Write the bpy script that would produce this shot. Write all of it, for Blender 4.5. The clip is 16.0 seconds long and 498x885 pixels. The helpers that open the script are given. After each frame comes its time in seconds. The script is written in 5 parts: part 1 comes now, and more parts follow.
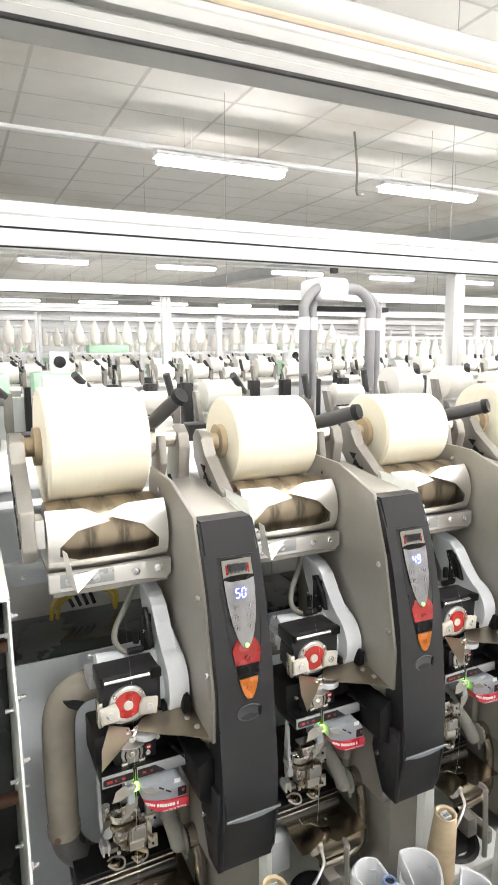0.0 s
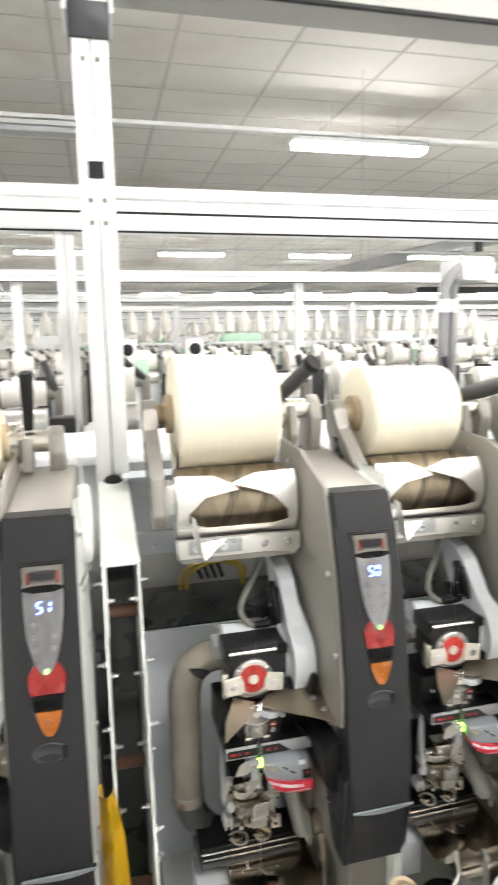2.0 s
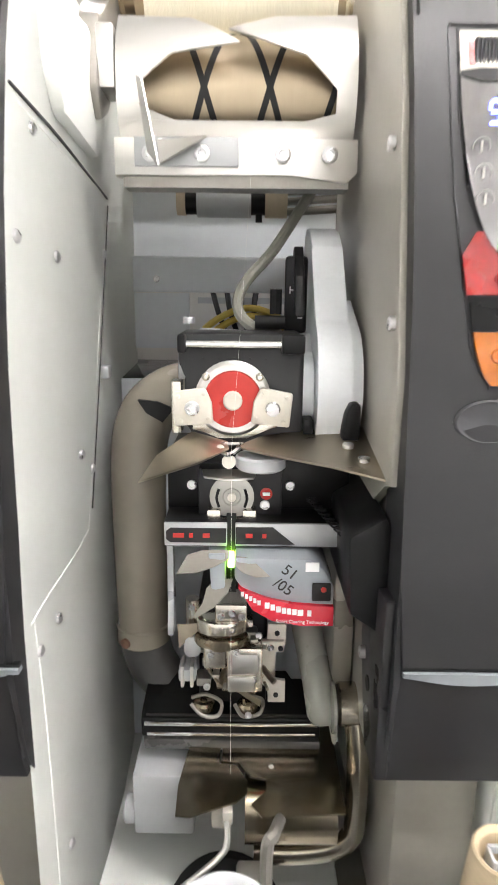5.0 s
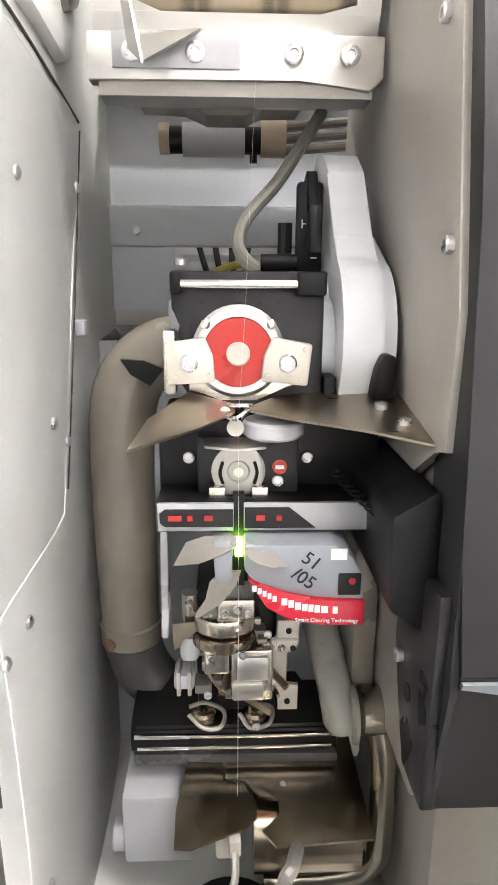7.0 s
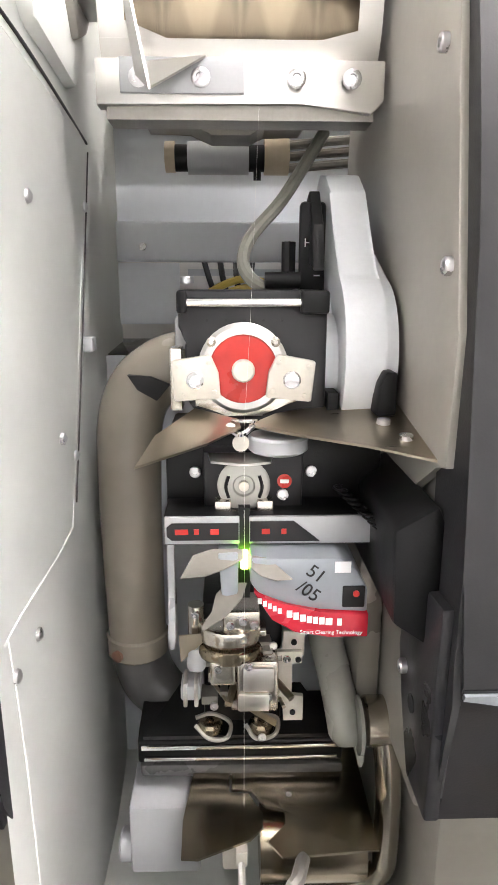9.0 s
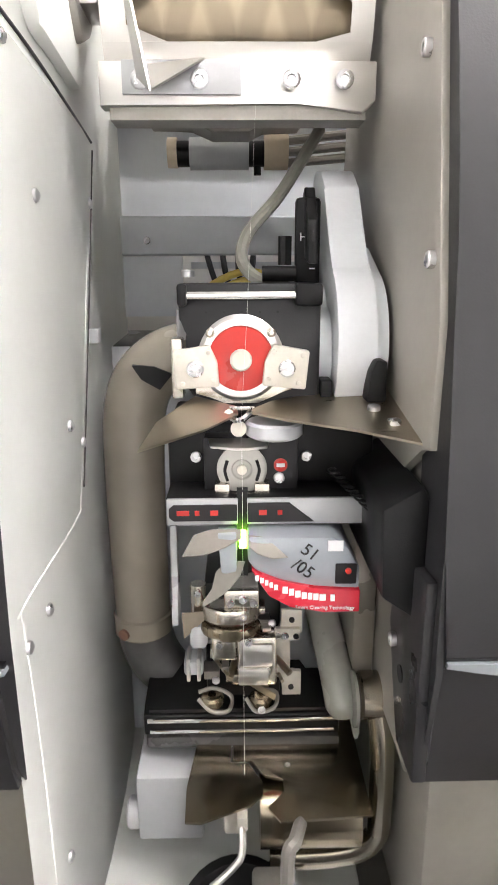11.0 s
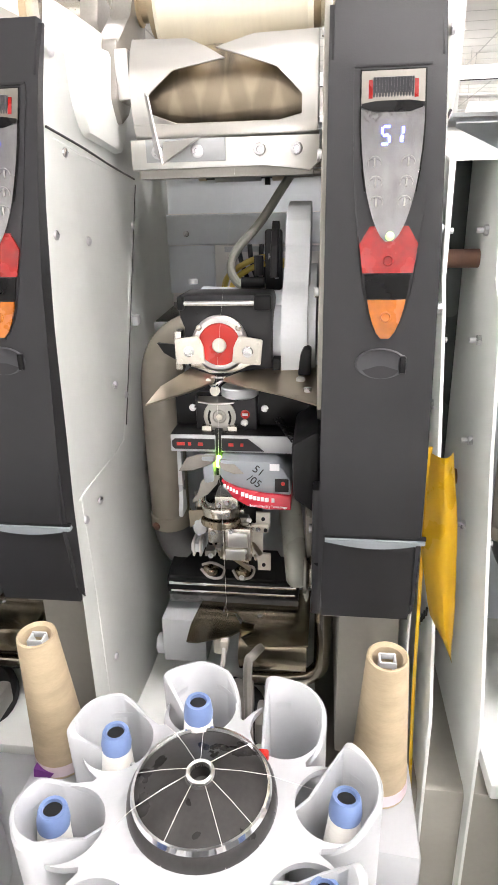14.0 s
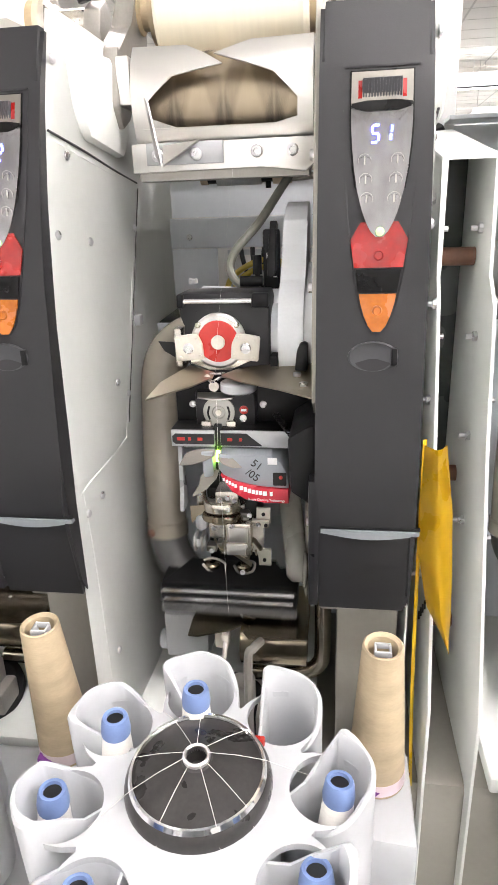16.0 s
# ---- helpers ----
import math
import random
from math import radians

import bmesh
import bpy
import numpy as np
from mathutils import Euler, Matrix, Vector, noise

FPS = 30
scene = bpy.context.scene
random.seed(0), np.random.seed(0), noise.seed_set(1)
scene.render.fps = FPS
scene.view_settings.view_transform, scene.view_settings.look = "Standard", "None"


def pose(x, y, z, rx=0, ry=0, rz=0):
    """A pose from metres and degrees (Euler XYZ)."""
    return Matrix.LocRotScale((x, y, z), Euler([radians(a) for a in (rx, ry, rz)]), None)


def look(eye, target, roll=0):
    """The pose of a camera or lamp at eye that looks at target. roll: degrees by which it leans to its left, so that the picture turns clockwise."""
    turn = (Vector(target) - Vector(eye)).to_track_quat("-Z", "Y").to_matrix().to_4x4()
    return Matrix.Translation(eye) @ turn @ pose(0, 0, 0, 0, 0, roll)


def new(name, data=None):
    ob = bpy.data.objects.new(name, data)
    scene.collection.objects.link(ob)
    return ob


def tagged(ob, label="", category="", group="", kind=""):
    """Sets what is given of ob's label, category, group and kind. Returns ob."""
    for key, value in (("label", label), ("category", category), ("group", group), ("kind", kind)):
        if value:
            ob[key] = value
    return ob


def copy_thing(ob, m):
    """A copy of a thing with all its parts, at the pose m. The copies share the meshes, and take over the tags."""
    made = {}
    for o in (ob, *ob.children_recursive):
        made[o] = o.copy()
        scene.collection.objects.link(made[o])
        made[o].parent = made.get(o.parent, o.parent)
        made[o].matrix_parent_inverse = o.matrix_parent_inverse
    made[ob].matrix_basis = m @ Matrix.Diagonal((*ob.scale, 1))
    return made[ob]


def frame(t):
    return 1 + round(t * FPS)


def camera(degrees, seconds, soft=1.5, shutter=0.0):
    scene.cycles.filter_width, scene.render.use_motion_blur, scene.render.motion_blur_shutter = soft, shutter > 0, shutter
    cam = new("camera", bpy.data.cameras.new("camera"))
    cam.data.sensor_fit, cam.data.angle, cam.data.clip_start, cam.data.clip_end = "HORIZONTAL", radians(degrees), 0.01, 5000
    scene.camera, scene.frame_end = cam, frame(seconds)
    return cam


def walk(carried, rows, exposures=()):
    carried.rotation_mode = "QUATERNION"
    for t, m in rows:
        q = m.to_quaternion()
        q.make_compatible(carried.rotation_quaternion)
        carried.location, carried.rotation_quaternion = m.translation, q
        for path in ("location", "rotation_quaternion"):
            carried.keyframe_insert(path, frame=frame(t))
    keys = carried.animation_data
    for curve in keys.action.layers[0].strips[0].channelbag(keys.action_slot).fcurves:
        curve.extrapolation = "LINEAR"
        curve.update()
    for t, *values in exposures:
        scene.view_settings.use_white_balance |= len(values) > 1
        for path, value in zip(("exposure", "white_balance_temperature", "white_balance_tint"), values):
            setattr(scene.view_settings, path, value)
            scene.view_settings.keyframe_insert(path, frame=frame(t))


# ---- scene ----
cam = camera(43.7, 16.0, 1.1, 0.8)
PATH = [
    (0, (0.219, -0.727, 1.591), (1.069, 1.059, 1.292), -0.4),
    (0.5, (0.223, -0.728, 1.588), (1.037, 1.081, 1.327), -0.3),
    (1, (0.227, -0.724, 1.583), (0.882, 1.146, 1.315), -0.9),
    (1.5, (0.235, -0.707, 1.565), (0.82, 1.182, 1.267), -1.5),
    (2, (0.23, -0.685, 1.55), (0.686, 1.235, 1.228), -1.1),
    (2.5, (0.215, -0.665, 1.531), (0.453, 1.291, 1.192), -0.9),
    (3, (0.188, -0.65, 1.474), (0.343, 1.323, 1.183), 0.0),
    (3.5, (0.155, -0.66, 1.408), (0.168, 1.333, 1.235), 0.4),
    (3.8, (0.128, -0.652, 1.34), (0.09, 1.33, 1.04), 1.0),
    (4, (0.123, -0.636, 1.31), (0.035, 1.282, 0.75), 0.8),
    (4.2, (0.114, -0.614, 1.252), (0.010, 1.315, 0.736), 0.2),
    (4.5, (0.087, -0.526, 1.213), (-0.007, 1.361, 0.558), 0.1),
    (5, (0.012, -0.33, 1.147), (0.013, 1.614, 0.678), 0.6),
    (7.5, (-0.008, -0.254, 1.115), (0.066, 1.675, 0.591), 0.4),
    (8, (-0.009, -0.255, 1.116), (0.059, 1.677, 0.6), 0.3),
    (8.5, (-0.01, -0.258, 1.119), (0.063, 1.677, 0.619), 0.3),
    (9, (-0.008, -0.261, 1.121), (0.051, 1.677, 0.629), 0.1),
    (11.5, (0.002, -0.301, 1.123), (0.021, 1.625, 0.582), -0.6),
    (12, (0.04, -0.34, 1.144), (-0.066, 1.532, 0.449), -0.5),
    (12.5, (0.066, -0.382, 1.171), (-0.057, 1.476, 0.44), -1.0),
    (13, (0.088, -0.423, 1.193), (-0.067, 1.416, 0.423), -0.8),
    (13.5, (0.1, -0.464, 1.192), (-0.12, 1.392, 0.482), -1.2),
    (14, (0.105, -0.481, 1.195), (-0.135, 1.376, 0.493), -1.3),
    (14.5, (0.107, -0.484, 1.186), (-0.134, 1.374, 0.487), -1.5),
    (15, (0.111, -0.488, 1.185), (-0.157, 1.376, 0.512), -1.5),
    (15.5, (0.119, -0.491, 1.182), (-0.157, 1.373, 0.512), -1.7),
    (16, (0.12, -0.495, 1.186), (-0.158, 1.366, 0.51), -1.9),
]
walk(cam, [(t, look(eye, target, roll)) for t, eye, target, roll in PATH],
     exposures=[(t, e, 6500, n) for t, e, n in ((0, 1.34, 13), (1.5, 1.26, 12), (2.5, 1.36, 13), (3.5, 1.54, 13), (4, 1.8, 14), (4.5, 1.88, 16), (5, 1.92, 15), (7.4, 2.03, 18), (9, 2.03, 18), (11.5, 2.03, 18), (12, 1.9, 18), (12.6, 2.0, 18), (13.5, 1.9, 18), (16, 1.85, 18))])

# ---- world: dim indoor ambience, the hall is lit by tube lamps, one row of them added ----
world = bpy.data.worlds.new("world")
scene.world = world
world.use_nodes = True
world.node_tree.nodes["Background"].inputs[0].default_value = (0.9, 0.95, 1.0, 1)
world.node_tree.nodes["Background"].inputs[1].default_value = 0.05
LAMP = 25.0


# ---- materials ----
def mat(name, col, rough=0.5, metal=0.0, var=0.12, scale=18.0, fine=220.0, bump=0.05, coat=0.0, glow=0.0, stretch=(1, 1, 1), trans=0.0, ior=1.45, rvar=0.12):
    m = bpy.data.materials.new(name)
    m.use_nodes = True
    nt = m.node_tree
    p = nt.nodes["Principled BSDF"]
    p.inputs["Roughness"].default_value = rough
    p.inputs["Metallic"].default_value = metal
    p.inputs["IOR"].default_value = ior
    p.inputs["Coat Weight"].default_value = coat
    p.inputs["Coat Roughness"].default_value = 0.08
    p.inputs["Transmission Weight"].default_value = trans
    if glow:
        p.inputs["Emission Color"].default_value = (*col, 1)
        p.inputs["Emission Strength"].default_value = glow
    tc = nt.nodes.new("ShaderNodeTexCoord")
    mp = nt.nodes.new("ShaderNodeMapping")
    mp.inputs["Scale"].default_value = stretch
    nt.links.new(tc.outputs["Object"], mp.inputs["Vector"])
    inf = nt.nodes.new("ShaderNodeObjectInfo")
    add = nt.nodes.new("ShaderNodeVectorMath")
    nt.links.new(mp.outputs[0], add.inputs[0])
    nt.links.new(inf.outputs["Random"], add.inputs[1])
    big = nt.nodes.new("ShaderNodeTexNoise")
    big.inputs["Scale"].default_value = scale
    big.inputs["Detail"].default_value = 5
    sm = nt.nodes.new("ShaderNodeTexNoise")
    sm.inputs["Scale"].default_value = fine
    sm.inputs["Detail"].default_value = 3
    for n in (big, sm):
        nt.links.new(add.outputs[0], n.inputs["Vector"])
    mixn = nt.nodes.new("ShaderNodeMath")
    mixn.operation = "MULTIPLY_ADD"
    nt.links.new(sm.outputs["Fac"], mixn.inputs[0])
    mixn.inputs[1].default_value = 0.35
    nt.links.new(big.outputs["Fac"], mixn.inputs[2])
    ramp = nt.nodes.new("ShaderNodeMapRange")
    ramp.inputs["From Min"].default_value = 0.38
    ramp.inputs["From Max"].default_value = 0.98
    ramp.inputs["To Min"].default_value = 1 - var
    ramp.inputs["To Max"].default_value = 1 + var
    nt.links.new(mixn.outputs[0], ramp.inputs["Value"])
    hue = nt.nodes.new("ShaderNodeVectorMath")
    hue.operation = "SCALE"
    hue.inputs[0].default_value = col
    nt.links.new(ramp.outputs[0], hue.inputs["Scale"])
    nt.links.new(hue.outputs[0], p.inputs["Base Color"])
    rr = nt.nodes.new("ShaderNodeMapRange")
    rr.inputs["From Min"].default_value = 0.3
    rr.inputs["From Max"].default_value = 0.7
    rr.inputs["To Min"].default_value = max(0.02, rough - rvar)
    rr.inputs["To Max"].default_value = min(1.0, rough + rvar)
    nt.links.new(big.outputs["Fac"], rr.inputs["Value"])
    nt.links.new(rr.outputs[0], p.inputs["Roughness"])
    if bump:
        b = nt.nodes.new("ShaderNodeBump")
        b.inputs["Strength"].default_value = bump
        b.inputs["Distance"].default_value = 0.002
        nt.links.new(sm.outputs["Fac"], b.inputs["Height"])
        nt.links.new(b.outputs[0], p.inputs["Normal"])
    return m


M = {
    "charcoal": mat("charcoal plastic", (0.018, 0.0178, 0.0195), 0.38, 0, 0.14, 9, 900, 0.06, ior=1.4),
    "paint": mat("pale grey green paint", (0.8, 0.82, 0.79), 0.46, 0, 0.045, 6, 90, 0.012, rvar=0.03),
    "plate": mat("beige grey steel sheet", (0.32, 0.305, 0.27), 0.42, 0.25, 0.09, 5, 150, 0.02, rvar=0.06),
    "cast": mat("light grey casting", (0.72, 0.75, 0.78), 0.5, 0, 0.06, 14, 300, 0.08),
    "backpaint": mat("blue grey back sheet", (0.68, 0.715, 0.75), 0.45, 0, 0.07, 5, 120, 0.03),
    "steel": mat("stainless sheet", (0.74, 0.725, 0.7), 0.34, 1.0, 0.03, 12, 260, 0.015, stretch=(1, 6, 6), rvar=0.03),
    "darksteel": mat("burnished steel plate", (0.4, 0.35, 0.275), 0.31, 1.0, 0.03, 16, 260, 0.02, stretch=(1, 5, 1), rvar=0.04),
    "bronze": mat("glossy bronzed steel", (0.37, 0.315, 0.235), 0.22, 1.0, 0.08, 16, 260, 0.02, stretch=(1, 5, 1), rvar=0.05),
    "tubesteel": mat("polished brown steel tube", (0.46, 0.42, 0.35), 0.17, 1.0, 0.06, 20, 300, 0.01, rvar=0.05),
    "drum": mat("bronze tinted drum", (0.4, 0.33, 0.24), 0.38, 1.0, 0.1, 18, 200, 0.02, stretch=(1, 0.1, 0.1), rvar=0.04),
    "metal": mat("machined splicer metal", (0.68, 0.64, 0.57), 0.22, 0.95, 0.18, 40, 500, 0.05, rvar=0.06),
    "alu": mat("cast aluminium", (0.3, 0.285, 0.26), 0.4, 0.5, 0.14, 25, 400, 0.08, rvar=0.06),
    "chrome": mat("polished rod", (0.8, 0.8, 0.8), 0.12, 1.0, 0.05, 30, 300, 0.0),
    "screw": mat("zinc screw", (0.66, 0.66, 0.67), 0.3, 1.0, 0.1, 60, 600, 0.05),
    "black": mat("black plastic", (0.006, 0.006, 0.0065), 0.42, 0, 0.15, 20, 600, 0.06, ior=1.33),
    "rubber": mat("black rubber", (0.007, 0.007, 0.0075), 0.6, 0, 0.1, 30, 500, 0.06),
    "duct": mat("smoke brown duct plastic", (0.29, 0.262, 0.212), 0.24, 0, 0.05, 3.5, 60, 0.01, coat=0.6),
    "duct_dark": mat("dark duct elbow", (0.075, 0.074, 0.072), 0.35, 0, 0.2, 14, 200, 0.05, coat=0.2),
    "gear": mat("taupe gear cover", (0.28, 0.262, 0.225), 0.3, 0.3, 0.1, 9, 150, 0.03, coat=0.2),
    "dullsteel": mat("dull steel sheet", (0.2, 0.188, 0.165), 0.36, 0.6, 0.12, 30, 300, 0.03, rvar=0.06),
    "shell": mat("grey nozzle plastic", (0.075, 0.075, 0.074), 0.25, 0, 0.14, 14, 200, 0.04, coat=0.3),
    "clearpl": mat("milky hose plastic", (0.33, 0.335, 0.3), 0.28, 0, 0.12, 12, 150, 0.03, coat=0.4),
    "white": mat("white moulded plastic", (0.475, 0.49, 0.505), 0.42, 0, 0.05, 9, 200, 0.03, coat=0.04, rvar=0.03),
    "ivory": mat("ivory plastic clamp", (0.62, 0.59, 0.52), 0.38, 0, 0.1, 60, 500, 0.06, coat=0.3),
    "red": mat("red plastic", (0.5, 0.028, 0.02), 0.35, 0, 0.1, 40, 300, 0.03, coat=0.3),
    "redlens": mat("red signal lens", (0.26, 0.006, 0.004), 0.25, 0, 0.25, 60, 240, 0.05, coat=0.5),
    "amber": mat("amber signal lens", (0.36, 0.1, 0.005), 0.25, 0, 0.25, 60, 240, 0.05, coat=0.5),
    "blackgloss": mat("black gloss lens", (0.004, 0.004, 0.004), 0.3, 0, 0.1, 40, 200, 0, ior=1.25),
    "display": mat("smoky display window", (0.2, 0.195, 0.2), 0.1, 0.7, 0.4, 45, 90, 0.25, coat=1.0, stretch=(1, 1, 0.35)),
    "rib": mat("ribbed grey knob", (0.045, 0.045, 0.05), 0.4),
    "blueled": mat("blue digit light", (0.06, 0.1, 1.0), 0.5, glow=9.0),
    "greenled": mat("green signal light", (0.35, 1.0, 0.05), 0.5, glow=9.0),
    "ledoff": mat("small lamp", (0.4, 0.8, 0.25), 0.2, glow=0.3),
    "barsilver": mat("silver label", (0.42, 0.43, 0.44), 0.35, 0.3, 0.06, 20, 300, 0.02),
    "clearer": mat("blue grey clearer housing", (0.28, 0.305, 0.33), 0.38, 0, 0.08, 20, 400, 0.05),
    "labelred": mat("red label", (0.58, 0.03, 0.05), 0.3, 0, 0.05, 30, 300, 0.0, coat=0.3),
    "labelwhite": mat("white print", (0.8, 0.8, 0.8), 0.5, 0, 0.03, 30, 300, 0),
    "ink": mat("black ink", (0.015, 0.015, 0.015), 0.5),
    "yarn": mat("cream cotton yarn", (0.84, 0.79, 0.64), 0.9, 0, 0.035, 10, 90, 0.25, stretch=(24, 1, 1), rvar=0.02),
    "bobyarn": mat("white cop yarn", (0.86, 0.84, 0.78), 0.9, 0, 0.05, 60, 500, 0.3, stretch=(1, 1, 8), rvar=0.02),
    "thread": mat("yarn thread", (0.85, 0.84, 0.8), 0.9, 0, 0.0, bump=0),
    "blue": mat("blue tube tip", (0.16, 0.235, 0.44), 0.42, 0, 0.08, 60, 400, 0.03),
    "paper": mat("brown paper cone", (0.46, 0.37, 0.245), 0.75, 0, 0.16, 26, 220, 0.12, stretch=(1, 1, 3), rvar=0.05),
    "purple": mat("purple sticker", (0.16, 0.03, 0.22), 0.5),
    "pink": mat("pale sticker", (0.72, 0.6, 0.64), 0.5),
    "yellow": mat("yellow vinyl sheet", (0.62, 0.385, 0.014), 0.32, 0, 0.12, 20, 120, 0.15, coat=0.3),
    "yellowtube": mat("yellow air tube", (0.62, 0.47, 0.1), 0.3, 0, 0.1),
    "hose": mat("grey rubber hose", (0.2, 0.2, 0.17), 0.4, 0, 0.12, 40, 300, 0.05),
    "grip": mat("dark grip plastic", (0.05, 0.05, 0.052), 0.45, 0, 0.12, 30, 500, 0.08),
    "darkpanel": mat("dark green grey enamel", (0.035, 0.042, 0.04), 0.25, 0, 0.1, 8, 120, 0.02, coat=0.3),
    "cap": mat("worn black cap", (0.03, 0.028, 0.027), 0.38, 0, 0.45, 34, 300, 0.05, rvar=0.2),
    "rust": mat("brown crossbar", (0.16, 0.08, 0.05), 0.6, 0, 0.25, 40, 300, 0.15),
    "wax": mat("grey lens cap", (0.46, 0.45, 0.42), 0.15, 0.3, 0.08, 40, 300, 0, coat=0.6),
    "column": mat("white powder coated profile", (0.82, 0.83, 0.83), 0.4, 0, 0.03, 5, 200, 0.03),
    "ceiling": mat("ceiling board", (0.72, 0.705, 0.67), 0.85, 0, 0.05, 0.5, 7, 0.08),
    "joint": mat("ceiling joint", (0.52, 0.51, 0.48), 0.85),
    "beam": mat("concrete beam", (0.36, 0.37, 0.37), 0.8, 0, 0.12, 1.2, 20, 0.2),
    "rail": mat("aluminium overhead rail", (0.33, 0.33, 0.315), 0.4, 0.3, 0.08, 3, 60, 0.04, stretch=(0.1, 1, 1)),
    "tan": mat("tan conduit", (0.55, 0.46, 0.34), 0.5),
    "pipe": mat("grey blower hose", (0.27, 0.27, 0.28), 0.4, 0, 0.1, 6, 80, 0.1),
    "wall": mat("hall wall paint", (0.74, 0.75, 0.74), 0.8, 0, 0.06, 0.7, 12, 0.1),
    "floor": mat("sealed concrete floor", (0.36, 0.36, 0.34), 0.35, 0, 0.14, 1.1, 30, 0.05),
    "tube": mat("lamp tube light", (1.0, 0.985, 0.95), 0.5, glow=LAMP),
    "green": mat("pale green carton", (0.45, 0.66, 0.5), 0.6),
    "machine": mat("white machine enamel", (0.76, 0.77, 0.77), 0.45, 0, 0.05, 2, 60, 0.03),
}


def stain(m, col, scale, lo, hi):
    """Old water stains with soft edges over a material's colour."""
    nt = m.node_tree
    p = nt.nodes["Principled BSDF"]
    src = p.inputs["Base Color"].links[0].from_socket
    tc = nt.nodes.new("ShaderNodeTexCoord")
    n = nt.nodes.new("ShaderNodeTexNoise")
    n.inputs["Scale"].default_value = scale
    n.inputs["Detail"].default_value = 4
    nt.links.new(tc.outputs["Object"], n.inputs["Vector"])
    r = nt.nodes.new("ShaderNodeMapRange")
    r.inputs["From Min"].default_value, r.inputs["From Max"].default_value = lo, hi
    r.inputs["To Max"].default_value = 0.75
    nt.links.new(n.outputs["Fac"], r.inputs["Value"])
    mix = nt.nodes.new("ShaderNodeMix")
    mix.data_type = "RGBA"
    nt.links.new(r.outputs[0], mix.inputs[0])
    nt.links.new(src, mix.inputs[6])
    mix.inputs[7].default_value = (*col, 1)
    nt.links.new(mix.outputs[2], p.inputs["Base Color"])


stain(M["ceiling"], (0.46, 0.4, 0.32), 0.45, 0.54, 0.76)
stain(M["duct"], (0.13, 0.115, 0.09), 7.0, 0.5, 0.75)


# ---- mesh helpers ----
def B():
    return bmesh.new()


def box(bm, lo, hi, bev=0.0, turn=None):
    c = [(a + b) / 2 for a, b in zip(lo, hi)]
    s = [abs(b - a) for a, b in zip(lo, hi)]
    m = Matrix.Translation(c) @ (turn or Matrix.Identity(4)) @ Matrix.Diagonal((*s, 1))
    r = bmesh.ops.create_cube(bm, size=1, matrix=m)
    if bev:
        es = list({e for v in r["verts"] for e in v.link_edges})
        bmesh.ops.bevel(bm, geom=es, offset=bev, segments=2, affect="EDGES", profile=0.5)
    return bm


def cyl(bm, a, b, r, r2=None, n=20, cap=True):
    a, b = Vector(a), Vector(b)
    d = b - a
    q = d.to_track_quat("Z", "Y").to_matrix().to_4x4()
    bmesh.ops.create_cone(bm, cap_ends=cap, segments=n, radius1=r, radius2=r if r2 is None else r2, depth=d.length, matrix=Matrix.Translation((a + b) / 2) @ q)
    return bm


def lathe(bm, prof, at, axis=(0, 0, 1), n=28, closed=False):
    """prof: (radius, height) along the axis."""
    q = Vector(axis).to_track_quat("Z", "Y").to_matrix().to_4x4()
    m = Matrix.Translation(at) @ q
    rings = []
    for r, h in prof:
        rings.append([bm.verts.new(m @ Vector((r * math.cos(2 * math.pi * k / n), r * math.sin(2 * math.pi * k / n), h))) for k in range(n)])
    pairs = list(zip(rings, rings[1:])) + ([(rings[-1], rings[0])] if closed else [])
    for a, b in pairs:
        for k in range(n):
            bm.faces.new((a[k], a[(k + 1) % n], b[(k + 1) % n], b[k]))
    if not closed:
        for ring in (rings[0], rings[-1]):
            bm.faces.new(ring)
    return bm


def prism(bm, pts, plane, lo, hi, bev=0.0):
    """A polygon in a plane ('xz', 'yz', 'xy'), pulled along the third axis from lo to hi."""
    def at(p, v):
        return {"xz": (p[0], v, p[1]), "yz": (v, p[0], p[1]), "xy": (p[0], p[1], v)}[plane]
    a = [bm.verts.new(at(p, lo)) for p in pts]
    b = [bm.verts.new(at(p, hi)) for p in pts]
    fs = [bm.faces.new(a), bm.faces.new(b[::-1])]
    for k in range(len(pts)):
        j = (k + 1) % len(pts)
        fs.append(bm.faces.new((a[k], b[k], b[j], a[j])))
    if bev:
        es = list({e for f in fs for e in f.edges})
        bmesh.ops.bevel(bm, geom=es, offset=bev, segments=2, affect="EDGES", profile=0.5)
    return bm


def curve_pts(pts, steps=6):
    """A smooth line through the points."""
    p = [Vector(q) for q in pts]
    p = [2 * p[0] - p[1]] + p + [2 * p[-1] - p[-2]]
    out = []
    for a, b, c, d in zip(p, p[1:], p[2:], p[3:]):
        for k in range(steps):
            t = k / steps
            out.append(0.5 * (2 * b + (c - a) * t + (2 * a - 5 * b + 4 * c - d) * t * t + (3 * b - a - 3 * c + d) * t ** 3))
    return out + [p[-2]]


